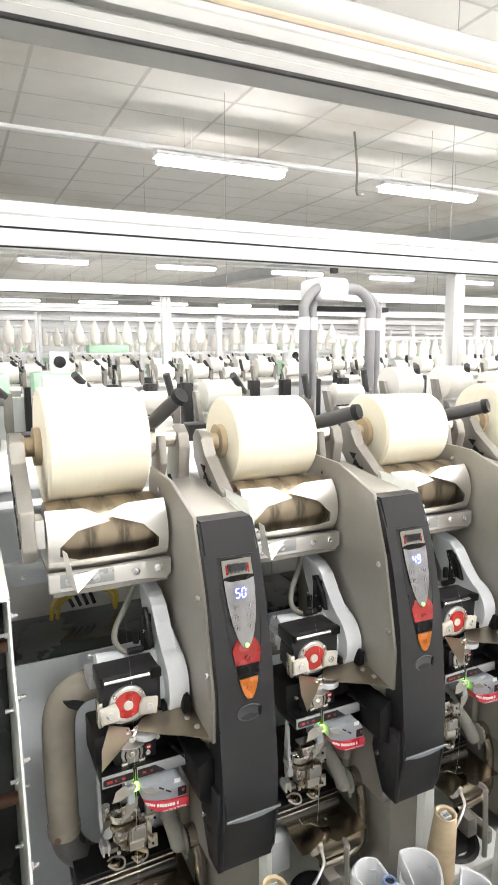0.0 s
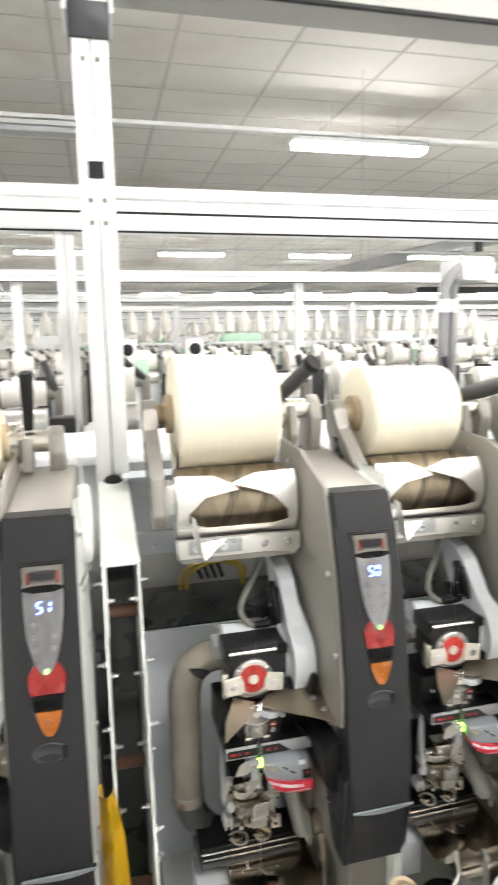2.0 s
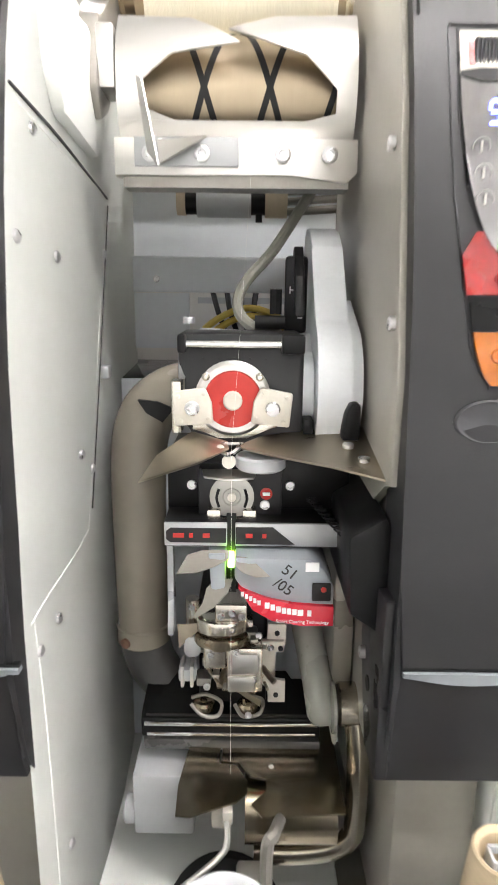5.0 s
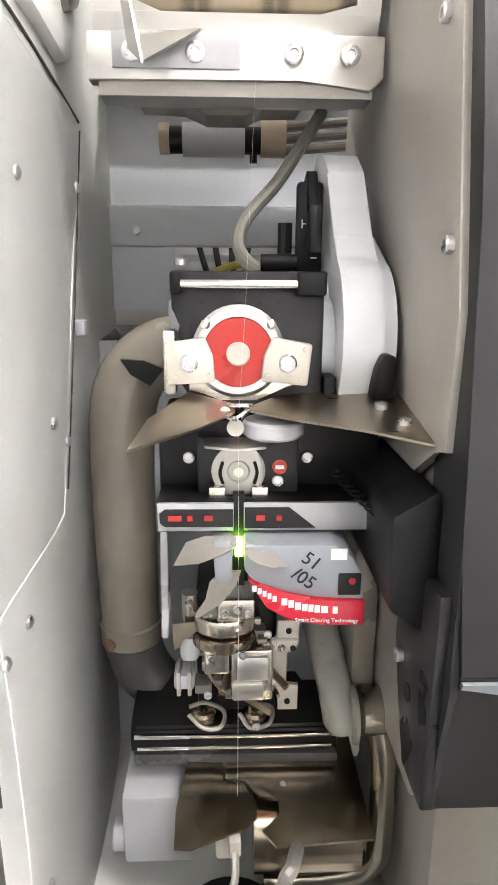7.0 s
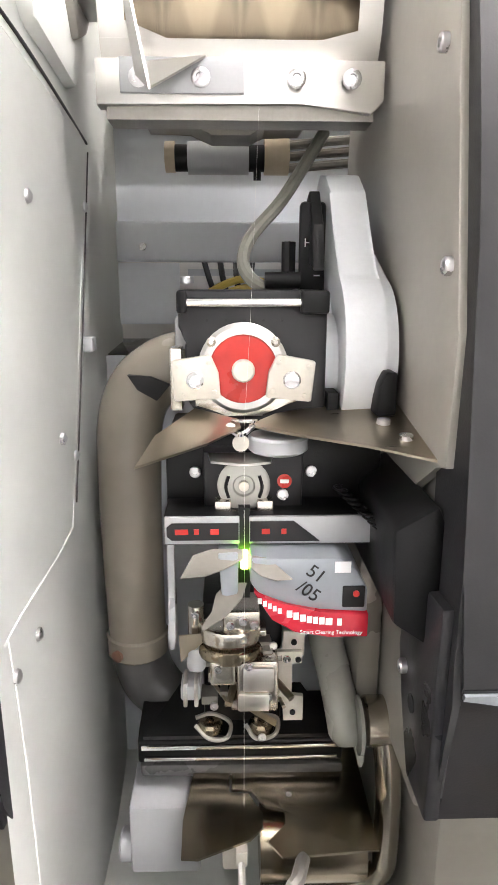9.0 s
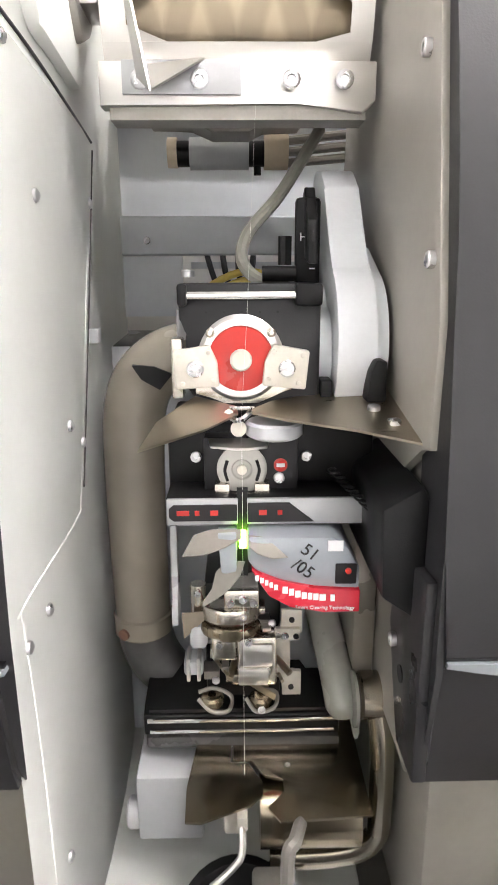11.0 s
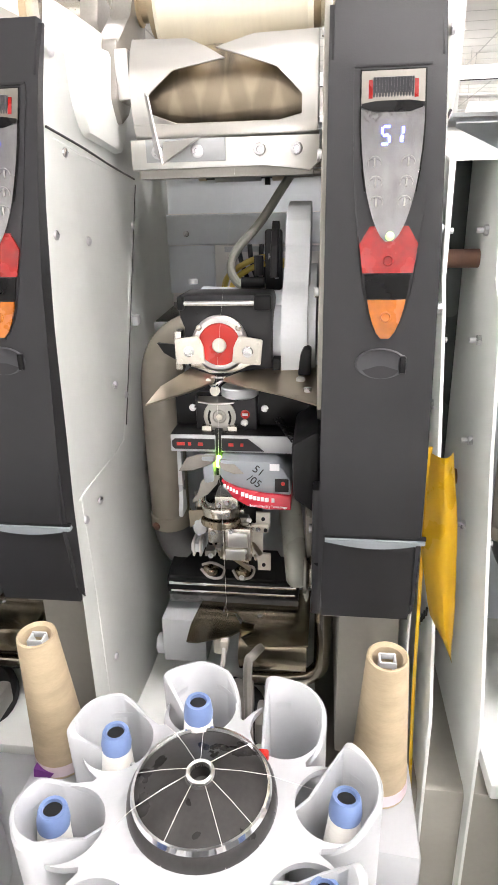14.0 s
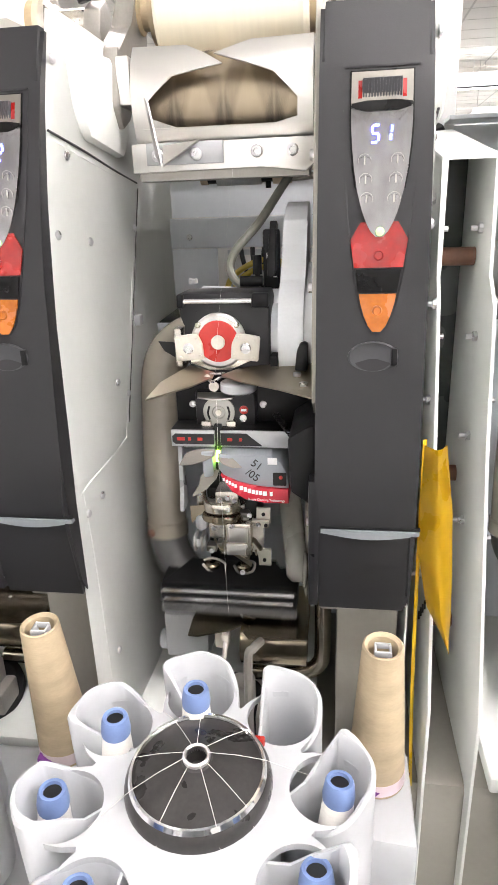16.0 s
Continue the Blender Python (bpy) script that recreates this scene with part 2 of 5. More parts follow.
def sweep(bm, pts, r, n=12, steps=6, flat=1.0):
    """A round bar along a smooth line; r may be one radius or one per given point."""
    line = curve_pts(pts, steps)
    rs = [r] * len(line) if not isinstance(r, (list, tuple)) else [float(v) for v in np.interp(np.linspace(0, len(pts) - 1, len(line)), range(len(pts)), r)]
    rings, side = [], None
    for k, c in enumerate(line):
        d = (line[min(k + 1, len(line) - 1)] - line[max(k - 1, 0)]).normalized()
        if side is None:
            side = d.orthogonal().normalized()
        side = (side - d * side.dot(d)).normalized()
        up = d.cross(side)
        rings.append([bm.verts.new(c + rs[k] * (math.cos(2 * math.pi * j / n) * side + flat * math.sin(2 * math.pi * j / n) * up)) for j in range(n)])
    for a, b in zip(rings, rings[1:]):
        for j in range(n):
            bm.faces.new((a[j], a[(j + 1) % n], b[(j + 1) % n], b[j]))
    bm.faces.new(rings[0][::-1])
    bm.faces.new(rings[-1])
    return bm


def screw(bm, p, d, r=0.004, h=0.003):
    """A socket-head screw at p with its head along d."""
    p, d = Vector(p), Vector(d).normalized()
    lathe(bm, [(r, 0), (r, h * 0.8), (r * 0.85, h), (r * 0.5, h), (r * 0.45, h * 0.4), (0.0002, h * 0.4)], p, d, 12)
    return bm


def finish(bm, name, material, sharp=34):
    bmesh.ops.recalc_face_normals(bm, faces=bm.faces)
    lim = radians(sharp)
    for e in bm.edges:
        e.smooth = len(e.link_faces) == 2 and e.calc_face_angle(0) < lim
    for f in bm.faces:
        f.smooth = True
    me = bpy.data.meshes.new(name)
    bm.to_mesh(me)
    bm.free()
    me.materials.append(M[material])
    return me


def part(name, bm, material, parent, label="", at=None):
    ob = new(name, finish(bm, name, material))
    ob.parent = parent
    if at:
        ob.location = at
    if label:
        ob["label"] = label
    return ob


def thing(name, label, category, group="", at=(0, 0, 0), kind=""):
    ob = new(name)
    ob.empty_display_size = 0.05
    ob.matrix_basis = pose(*at)
    return tagged(ob, label, category, group, kind)


def solid(name, bm, material, label, category="", kind="", group=""):
    return tagged(new(name, finish(bm, name, material)), label, category, group, kind)


def lettering(name, text, size, material, parent, m, label=""):
    cu = bpy.data.curves.new(name, "FONT")
    cu.body, cu.size, cu.extrude, cu.align_x, cu.align_y = text, size, 0.0002, "CENTER", "CENTER"
    tmp = new(name + "_tmp", cu)
    me = bpy.data.meshes.new_from_object(tmp.evaluated_get(bpy.context.evaluated_depsgraph_get()))
    bpy.data.objects.remove(tmp)
    bpy.data.curves.remove(cu)
    me.materials.clear()
    me.materials.append(M[material])
    ob = new(name, me)
    ob.parent = parent
    ob.matrix_basis = m
    if label:
        ob["label"] = label
    return ob


def sheet(bm, pts, thick=0.0015):
    """A bent sheet-metal piece: a closed 3D outline, thickened along its mean normal."""
    p = [Vector(q) for q in pts]
    nrm = Vector()
    for a, b in zip(p, p[1:] + p[:1]):
        nrm += a.cross(b)
    nrm = nrm.normalized() * thick
    a = [bm.verts.new(q) for q in p]
    b = [bm.verts.new(q - nrm) for q in p]
    bm.faces.new(a)
    bm.faces.new(b[::-1])
    for k in range(len(p)):
        j = (k + 1) % len(p)
        bm.faces.new((a[k], b[k], b[j], a[j]))
    return bm



# ---- the hall ----
def scatter(name, me, parent, spots, label=""):
    """Alike small pieces, each an object of its own on one mesh."""
    for p in spots:
        ob = new(name, me)
        ob.parent = parent
        ob.location = p
        if label:
            ob["label"] = label


def screw_mesh(d, r, h):
    return finish(screw(B(), (0, 0, 0), d, r, h), "screw", "screw")


def hall():
    bm = box(B(), (-16, -9, -0.1), (24, 34, 0))
    solid("floor", bm, "floor", "sealed grey concrete mill floor", kind="structure")
    solid("ceiling", box(B(), (-16, -9, 4.05), (24, 34, 4.2)), "ceiling", "low hall ceiling of large off-white boards", kind="structure")
    bm = B()
    for k in range(-16, 25):
        box(bm, (k - 0.016, -9, 4.0455), (k + 0.016, 34, 4.049))
    for k in range(-14, 56):
        box(bm, (-16, k * 0.6 - 0.011, 4.0462), (24, k * 0.6 + 0.011, 4.049))
    solid("ceiling_trim", bm, "joint", "thin grey cover strips over the ceiling joints", kind="structure")
    # the south wall is unseen, pulled in to y -3 to bounce light into the bays
    for nm, lo, hi in (("wall_north", (-16, 34, 0), (24, 34.3, 4.2)), ("wall_south", (-16, -3.3, 0), (24, -3, 4.2)), ("wall_west", (-16.3, -9, 0), (-16, 34, 4.2)), ("wall_east", (24, -9, 0), (24.3, 34, 4.2))):
        solid(nm, box(B(), lo, hi), "wall", "plain white hall wall", kind="structure")
    # concrete beams across the ceiling
    for x in (-9.0, -1.1, 10.5):
        beam = solid("ceiling_beam", prism(B(), [(-0.25, 4.06), (0.25, 4.06), (0.2, 3.76), (-0.2, 3.76)], "xz", -7, 28, 0.01), "beam", "grey concrete ceiling beam", kind="structure")
        beam.matrix_basis = pose(x, 5, 0, 0, 0, 6.4)


def ceiling_lamp(x, y, z, half, lit):
    t = thing("ceiling_lamp", "white strip lamp %s under the ceiling" % ("with bright tubes" if lit else "that is switched off"), "lamp", "ceiling lamps", (x, y, z))
    part("tray", prism(B(), [(-0.07, 0.05), (0.07, 0.05), (0.1, 0.0), (-0.1, 0.0)], "yz", -half - 0.03, half + 0.03), "machine", t)
    part("diffuser", box(B(), (-half, -0.085, -0.06), (half, 0.085, -0.004), 0.012), "tube" if lit else "white", t, "glowing tube cover" if lit else "")
    for sx in (-0.6 * half, 0.6 * half):
        part("hanger", cyl(B(), (sx, 0, 0.05), (sx, 0, 4.06 - z), 0.003, n=6), "rail", t)
    return t


def lamp_row():
    # the row at y -1.25 is unseen, added and set dense to brighten the bays
    rows = ((-1.25, 1.05, 1.6, 0.75), (2.2, 1.6, 2.75, 0.75), (6.0, 3.12, 2.95, 0.75), (14.4, -0.68, 3.2, 0.75), (20.0, 0.6, 3.2, 0.75), (26.5, -0.3, 3.2, 0.8))
    for y, x0, step, half in rows:
        lit = ceiling_lamp(x0, y, 3.62, half, True)
        for k in range(-4, 7):
            x = x0 + step * k
            # two left lamps of the added row are left out, so light favours the right
            if k == 0 or x < -12 or x > 21 or (y == -1.25 and k in (-1, -2)):
                continue
            if y == 6.0 and k == -2:
                continue
            if y == 6.0 and k == -1:
                ceiling_lamp(x - 0.7, y, 3.62, 0.95, False)
            else:
                copy_thing(lit, pose(x, y, 3.62))
        bm = box(B(), (-14, y - 0.03, 3.70), (22, y + 0.03, 3.74), 0.006)
        for k in range(-4, 8):
            box(bm, (k * 2.75 - 0.003, y - 0.003, 3.74), (k * 2.75 + 0.003, y + 0.003, 4.06))
        solid("lamp_trunking", bm, "machine", "thin white trunking that carries the strip lamps", kind="structure")


def overhead_rail(y, z, near):
    t = thing("overhead_rail", "long pale aluminium rail for the travelling cleaner", "rail", "overhead rails", (0, y, z))
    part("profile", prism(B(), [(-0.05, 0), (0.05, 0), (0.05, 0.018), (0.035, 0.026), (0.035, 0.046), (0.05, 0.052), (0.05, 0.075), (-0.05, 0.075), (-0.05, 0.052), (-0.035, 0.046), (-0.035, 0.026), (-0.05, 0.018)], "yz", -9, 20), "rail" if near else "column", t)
    if not near and y < 3:
        part("lower_profile", prism(B(), [(-0.05, -0.075), (0.05, -0.075), (0.05, -0.009), (-0.05, -0.009)], "yz", -9, 20, 0.002), "column", t)
        part("lower_lip", box(B(), (-9, -0.053, -0.082), (20, -0.043, -0.076)), "rubber", t, "dark rail lip")
    part("lip", box(B(), (-9, -0.053, -0.008), (20, -0.043, -0.001)), "rubber", t, "dark rail lip")
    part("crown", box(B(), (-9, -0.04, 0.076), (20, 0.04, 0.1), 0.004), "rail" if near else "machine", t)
    if near:
        part("conduit", sweep(B(), [(-9, -0.025, 0.112), (5, -0.025, 0.112), (20, -0.025, 0.112)], 0.011, 8), "tan", t, "tan conduit")
        part("twin_profile", box(B(), (-9, 0.12, 0.2), (20, 0.2, 0.27), 0.008), "rail", t, "second rail profile")
        part("twin_lip", box(B(), (-9, 0.117, 0.19), (20, 0.13, 0.199)), "rubber", t)
    for k in range(-4, 10):
        part("hanger", cyl(B(), (k * 2.6 + 0.2, 0.0 if not near else 0.16, 0.1 if not near else 0.27), (k * 2.6 + 0.2, 0.0 if not near else 0.16, 4.06 - z), 0.0025, n=6), "rail", t)
        if near:
            part("tie", box(B(), (k * 2.6 + 0.19, 0.03, 0.1), (k * 2.6 + 0.21, 0.16, 0.2)), "rail", t)
    return t


def column(x, y, z0, z1, w=0.061, detailed=True):
    t = thing("column", "white slotted aluminium post with bolt heads and a dark bracket", "post", "posts", (x, y, 0))
    h = w / 2
    bm = B()
    for a, b in ((-h, -0.001), (0.001, h)):
        box(bm, (a, 0, z0), (b, w, z1), 0.0015)
    part("profile", bm, "column", t)
    part("slot", box(B(), (-0.002, 0.004, z0), (0.002, 0.02, z1)), "rubber", t)
    if detailed:
        part("cover_cap", box(B(), (-0.0135, -0.002, 1.837), (0.0135, 0.002, 1.865)), "rubber", t, "black square cap")
        bolt = finish(lathe(B(), [(0.0045, 0), (0.0045, 0.002), (0.002, 0.002), (0.0018, 0.0005)], (0, 0, 0), (0, -1, 0), 10), "bolt", "hose")
        scatter("bolt", bolt, t, [(sx, 0, z) for z in (1.80, 1.762, 2.03) for sx in (-0.012, 0.012)])
        part("bracket", box(B(), (-h - 0.004, -0.006, 2.062), (h + 0.004, w + 0.006, 2.12), 0.003), "rib", t, "dark grey top bracket")
        for sx in (-1, 1):
            part("ear", prism(B(), [(-0.01, 2.1), (w + 0.02, 2.1), (w + 0.03, 2.24), (-0.03, 2.24)], "yz", sx * (h + 0.005), sx * (h + 0.012)), "column", t)
        part("foot_plug", lathe(B(), [(0.018, 0), (0.018, 0.006), (0.014, 0.012), (0.003, 0.016)], (0, -0.002, z0 + 0.004), (0, -0.4, 1), 16), "rubber", t, "black half-round plug")
    return t


# ---- the winding unit; x from the tension disc, y into the machine ----
FRONT = [(0.83, 0.022), (0.85, 0.016), (0.918, 0.008), (0.93, 0.002), (0.99, 0.006), (1.05, 0.012), (1.10, 0.018), (1.14, 0.022), (1.18, 0.03), (1.22, 0.04), (1.26, 0.052), (1.30, 0.066), (1.345, 0.085)]
PX0, PX1, PC = 0.102, 0.190, 0.1505


def front_y(z):
    return float(np.interp(z, [a for a, _ in FRONT], [b for _, b in FRONT]))


def inlay(pts, proud, deep=0.004):
    """A flat shape lying on the slanting front panel; pts are (x, z) from its middle line."""
    bm = B()
    a = [bm.verts.new((PC + x, front_y(z) - proud, z)) for x, z in pts]
    b = [bm.verts.new((PC + x, front_y(z) + deep, z)) for x, z in pts]
    bm.faces.new(a)
    bm.faces.new(b[::-1])
    for k in range(len(pts)):
        j = (k + 1) % len(pts)
        bm.faces.new((a[k], b[k], b[j], a[j]))
    bmesh.ops.triangulate(bm, faces=bm.faces)
    return bm


def shield(z0, z1, k=1.0):
    """The outline of the pointed window between two heights, as half widths."""
    prof = [(1.29, 0.0262), (1.265, 0.026), (1.24, 0.0255), (1.22, 0.0248), (1.20, 0.0236), (1.18, 0.0218), (1.165, 0.0203), (1.15, 0.0186), (1.135, 0.0165), (1.12, 0.0138), (1.11, 0.0108), (1.102, 0.0072), (1.097, 0.003)]
    zs = sorted({z0, z1, *(z for z, _ in prof if min(z0, z1) < z < max(z0, z1))})
    w = [float(np.interp(z, [a for a, _ in prof[::-1]], [b for _, b in prof[::-1]])) * k for z in zs]
    return [(-a, z) for a, z in zip(w, zs)] + [(a, z) for a, z in zip(w[::-1], zs[::-1])]


SEG = {"0": "abcdef", "1": "bc", "2": "abged", "3": "abgcd", "4": "fgbc", "5": "afgcd", "6": "afgedc", "7": "abc", "8": "abcdefg", "9": "abcdfg"}


def digit_bars(number):
    bm = B()
    w, h, t = 0.0056, 0.0122, 0.0017
    spots = {"a": (0, h / 2, 1), "d": (0, -h / 2, 1), "g": (0, 0, 1), "f": (-w / 2, h / 4, 0), "b": (w / 2, h / 4, 0), "e": (-w / 2, -h / 4, 0), "c": (w / 2, -h / 4, 0)}
    for k, ch in enumerate(number):
        cx = (k - 0.5) * 0.0094
        for s in SEG[ch]:
            dx, dz, flat = spots[s]
            x, z = PC + cx + dx + dz * 0.12, 1.245 + dz
            y = front_y(z) - 0.0034
            hw, hz = (w / 2 - 0.0006, t / 2) if flat else (t / 2, h / 4 - 0.0006)
            box(bm, (x - hw, y, z - hz), (x + hw, y + 0.0006, z + hz))
    return bm


def add_panel(u):
    bm = B()
    prof = [(y, z) for z, y in FRONT]
    back = [(0.115, 1.345), (0.085, 1.26), (0.065, 1.18), (0.055, 1.05), (0.052, 0.83)]
    prism(bm, prof + back, "yz", PX0, PX1)
    bmesh.ops.bevel(bm, geom=[e for e in bm.edges if abs(e.verts[0].co.x - e.verts[1].co.x) < 1e-5], offset=0.004, segments=2, affect="EDGES")
    p = part("front_panel", bm, "charcoal", u, "curved charcoal plastic front panel")
    part("window_frame", inlay(shield(1.095, 1.294, 1.12), 0.0008), "charcoal", p)
    part("window_brow", inlay([(-0.0285, 1.2935), (0.0285, 1.2935), (0.0285, 1.2952), (-0.0285, 1.2952)], 0.0016), "rubber", p)
    part("window_edge", inlay([(-0.0246, 1.2915), (-0.0246, 1.25), (-0.0236, 1.235), (-0.0218, 1.22), (-0.0193, 1.205), (0.0193, 1.205), (0.0218, 1.22), (0.0236, 1.235), (0.0246, 1.25), (0.0246, 1.2915)], 0.0018), "blackgloss", p, "black gloss edge round the window")
    part("window_head", inlay([(-0.0234, 1.2665), (0.0234, 1.2665), (0.0234, 1.2905), (-0.0234, 1.2905)], 0.0022), "dullsteel", p, "grey window head")
    # arched shadow below the window head, laid on as a black inlay
    part("visor", inlay([(-0.0232, 1.2645), (-0.012, 1.2615), (0.012, 1.2615), (0.0232, 1.2645), (0.0232, 1.2675), (0.012, 1.2692), (-0.012, 1.2692), (-0.0232, 1.2675)], 0.0034), "blackgloss", p, "curved dark band for the shadow under the window head")
    y = front_y(1.277)
    part("ribbed_knob", box(B(), (PC - 0.0152, y - 0.003, 1.2685), (PC + 0.0152, y + 0.002, 1.2855), 0.001), "rib", p, "dark ribbed knob")
    rib = finish(box(B(), (-0.0006, -0.004, -0.008), (0.0006, 0.002, 0.008)), "rib", "rib")
    for k in range(14):
        o = new("rib", rib)
        o.parent = p
        o.location = (PC - 0.0142 + 0.00218 * k, y, 1.277)
    for sx in (-0.0182, 0.0155):
        part("red_flash", inlay([(sx, 1.271), (sx + 0.003, 1.271), (sx + 0.003, 1.284), (sx, 1.284)], 0.0028), "redlens", p)
    zs = [1.264, 1.25, 1.235, 1.22, 1.205, 1.195, 1.187, 1.18, 1.174, 1.17]
    ws = [0.0235, 0.0232, 0.0222, 0.0205, 0.018, 0.0155, 0.013, 0.0102, 0.0068, 0.003]
    part("display", inlay([(-w, z) for w, z in zip(ws, zs)] + [(w, z) for w, z in zip(ws[::-1], zs[::-1])], 0.0028), "display", p, "smoky glossy display window")
    bm = B()
    for k, z in enumerate((1.226, 1.212, 1.198)):
        for sx in (-0.0125 + 0.001 * k, 0.0125 - 0.001 * k):
            y = front_y(z) - 0.0029
            lathe(bm, [(0.005, 0), (0.005, 0.0003), (0.0047, 0.0003), (0.0047, 0)], (PC + sx, y, z), (0, -1, -0.25), 18, True)
            box(bm, (PC + sx - 0.0006, y - 0.0004, z - 0.003), (PC + sx + 0.0006, y, z + 0.003))
    part("key_ring", bm, "wax", p, "thin pale key symbols")
    part("red_lens", inlay([(-0.0222, 1.168), (-0.0145, 1.181), (0.0145, 1.181), (0.0222, 1.168), (0.019, 1.147), (-0.019, 1.147)], 0.0018), "redlens", p, "red signal lens")
    part("dark_lens", inlay(shield(1.128, 1.146, 0.98), 0.0016), "blackgloss", p)
    part("amber_lens", inlay(shield(1.0975, 1.127, 0.97), 0.0022), "amber", p, "amber signal lens")
    for z, m in ((1.156, "redlens"), (1.114, "amber")):
        part("lens_bulb", lathe(B(), [(0.0042, 0), (0.0042, 0.0012), (0.0034, 0.0018), (0.0028, 0.001), (0.0004, 0.001)], (PC, front_y(z) - 0.0015, z), (0, -1, 0.1), 18), m, p)
    y = front_y(1.173)
    part("status_lamp", lathe(B(), [(0.0034, 0), (0.0034, 0.0025), (0.0015, 0.004)], (PC + 0.0005, y - 0.002, 1.1735), (0, -1, 0.2), 12), "ledoff", p, "small green lamp")
    bm = lathe(B(), [(0.0205, 0), (0.0205, 0.0005), (0.019, 0.0015), (0.0165, 0.0006), (0.004, 0.0002)], (0, 0, 0), (0, -1, 0), 28)
    bmesh.ops.transform(bm, matrix=Matrix.Translation((PC - 0.002, front_y(1.077), 1.077)) @ Matrix.Diagonal((1, 1, 0.62, 1)), verts=bm.verts)
    part("oval_button", bm, "rib", p, "oval push plate")
    part("oval_latch", box(B(), (PC + 0.0125, front_y(1.077) - 0.003, 1.07), (PC + 0.0175, front_y(1.077) + 0.002, 1.084), 0.001), "black", p)
    bm = B()
    n = 10
    top = [(-0.043 + 0.086 * k / n, 0.9235) for k in range(n + 1)]
    bot = [(x, 0.9195 - 0.006 * math.sin(math.pi * (x + 0.043) / 0.086)) for x, _ in top][::-1]
    part("grip_strip", inlay(top + bot, 0.003), "clearer", p, "pale curved grip strip")
    part("groove", inlay([(-0.0435, 0.924), (0.0435, 0.924), (0.0435, 0.9265), (-0.0435, 0.9265)], 0.0006), "black", p)
    return p


def add_housing(u):
    part("housing", prism(prism(B(), [(0.06, 0.8), (0.06, 1.0), (0.07, 1.16), (0.1, 1.34), (0.31, 1.365), (0.36, 1.2), (0.36, 0.8)], "yz", PX0 + 0.004, PX1 - 0.004, 0.003), [(0.06, 0.62), (0.06, 0.803), (0.36, 0.803), (0.36, 0.62)], "yz", PX0 + 0.022, PX1 - 0.0045, 0.002), "plate", u, "grey steel housing behind the panel")
    f = part("panel_flank", prism(B(), [(0.012, 0.966), (0.06, 0.962), (0.073, 0.953), (0.081, 0.906), (0.066, 0.872), (0.05, 0.836), (0.014, 0.836)], "yz", PX0 - 0.006, PX0 + 0.003, 0.002), "charcoal", u, "charcoal flank of the front panel")
    part("flank_hole", cyl(B(), (PX0 - 0.0068, 0.048, 0.886), (PX0 - 0.005, 0.048, 0.886), 0.0055, n=16), "rubber", f)
    part("flank_screw", screw(B(), (PX0 - 0.006, 0.064, 0.9), (-1, 0, 0), 0.0045, 0.004), "screw", f)
    part("side_plate", prism(B(), [(0.028, 1.10), (0.03, 1.033), (0.045, 1.03), (0.09, 1.0), (0.34, 0.985), (0.345, 1.15), (0.31, 1.39), (0.2, 1.385), (0.095, 1.35), (0.06, 1.25)], "yz", PX0 - 0.004, PX0 + 0.002, 0.001), "plate", u, "beige grey steel side plate")
    scatter("side_screw", screw_mesh((-1, 0, 0), 0.0045, 0.004), u, [(PX0 - 0.004, y, z) for y, z in ((0.075, 1.235), (0.045, 1.13), (0.25, 1.36), (0.3, 1.1), (0.28, 1.26))])
    # moulded cover on the other flank: it forms the pale wall of the next bay
    bm = B()
    rows = []
    for z, y0 in ((0.60, 0.03), (0.80, 0.03), (0.93, 0.03), (1.0, 0.035), (1.10, 0.04), (1.2, 0.055), (1.28, 0.075), (1.36, 0.105)):
        line = [(0.1885, y0 - 0.008)] + [(cover_x(y), y) for y in (y0, 0.12, 0.17, 0.2, 0.25, 0.28, 0.305, 0.36, 0.43, 0.5)]
        rows.append([bm.verts.new((x, y, z)) for x, y in line])
    for a, b in zip(rows, rows[1:]):
        for k in range(len(a) - 1):
            bm.faces.new((a[k], a[k + 1], b[k + 1], b[k]))
    bmesh.ops.solidify(bm, geom=bm.faces[:], thickness=0.002)
    c = part("side_cover", bm, "paint", u, "pale grey-green moulded side cover")
    seam = [(0.285, 1.225), (0.23, 1.12), (0.205, 1.06), (0.165, 0.965), (0.15, 0.95), (0.06, 0.94), (0.035, 0.935)]
    part("cover_seam", sweep(B(), [(cover_x(y) - 0.0005, y, z) for y, z in seam], 0.0008, 8), "paint", c)
    part("cover_seam", sweep(B(), [(cover_x(y) - 0.0005, y, z) for y, z in ((0.04, 0.935), (0.045, 0.88), (0.048, 0.8), (0.05, 0.62))], 0.0008, 8), "paint", c)
    part("cover_seam", sweep(B(), [(cover_x(y) - 0.0005, y, z) for y, z in ((0.07, 1.255), (0.13, 1.245), (0.2, 1.235), (0.285, 1.225))], 0.0008, 8), "paint", c)
    # thin shadow along the seams' gaps, drawn as dark lines
    part("cover_gap", sweep(B(), [(cover_x(y) + 0.0005, y, z) for y, z in ((0.06, 1.262), (0.13, 1.2515), (0.2, 1.2405), (0.287, 1.231))], 0.0011, 6), "grip", c, "dark line for the shadowed gap under the pad")
    part("cover_gap", sweep(B(), [(cover_x(y) + 0.0008, y, z) for y, z in ((0.289, 1.225), (0.236, 1.12), (0.211, 1.06), (0.171, 0.967))], 0.0007, 6), "grip", c, "dark line for the shadowed gap beside the lid")
    part("cover_bulge", prism(B(), [(0.11, 1.335), (0.24, 1.35), (0.25, 1.28), (0.225, 1.252), (0.13, 1.262), (0.115, 1.285)], "yz", 0.187, 0.208, 0.008), "paint", c, "raised moulded pad")
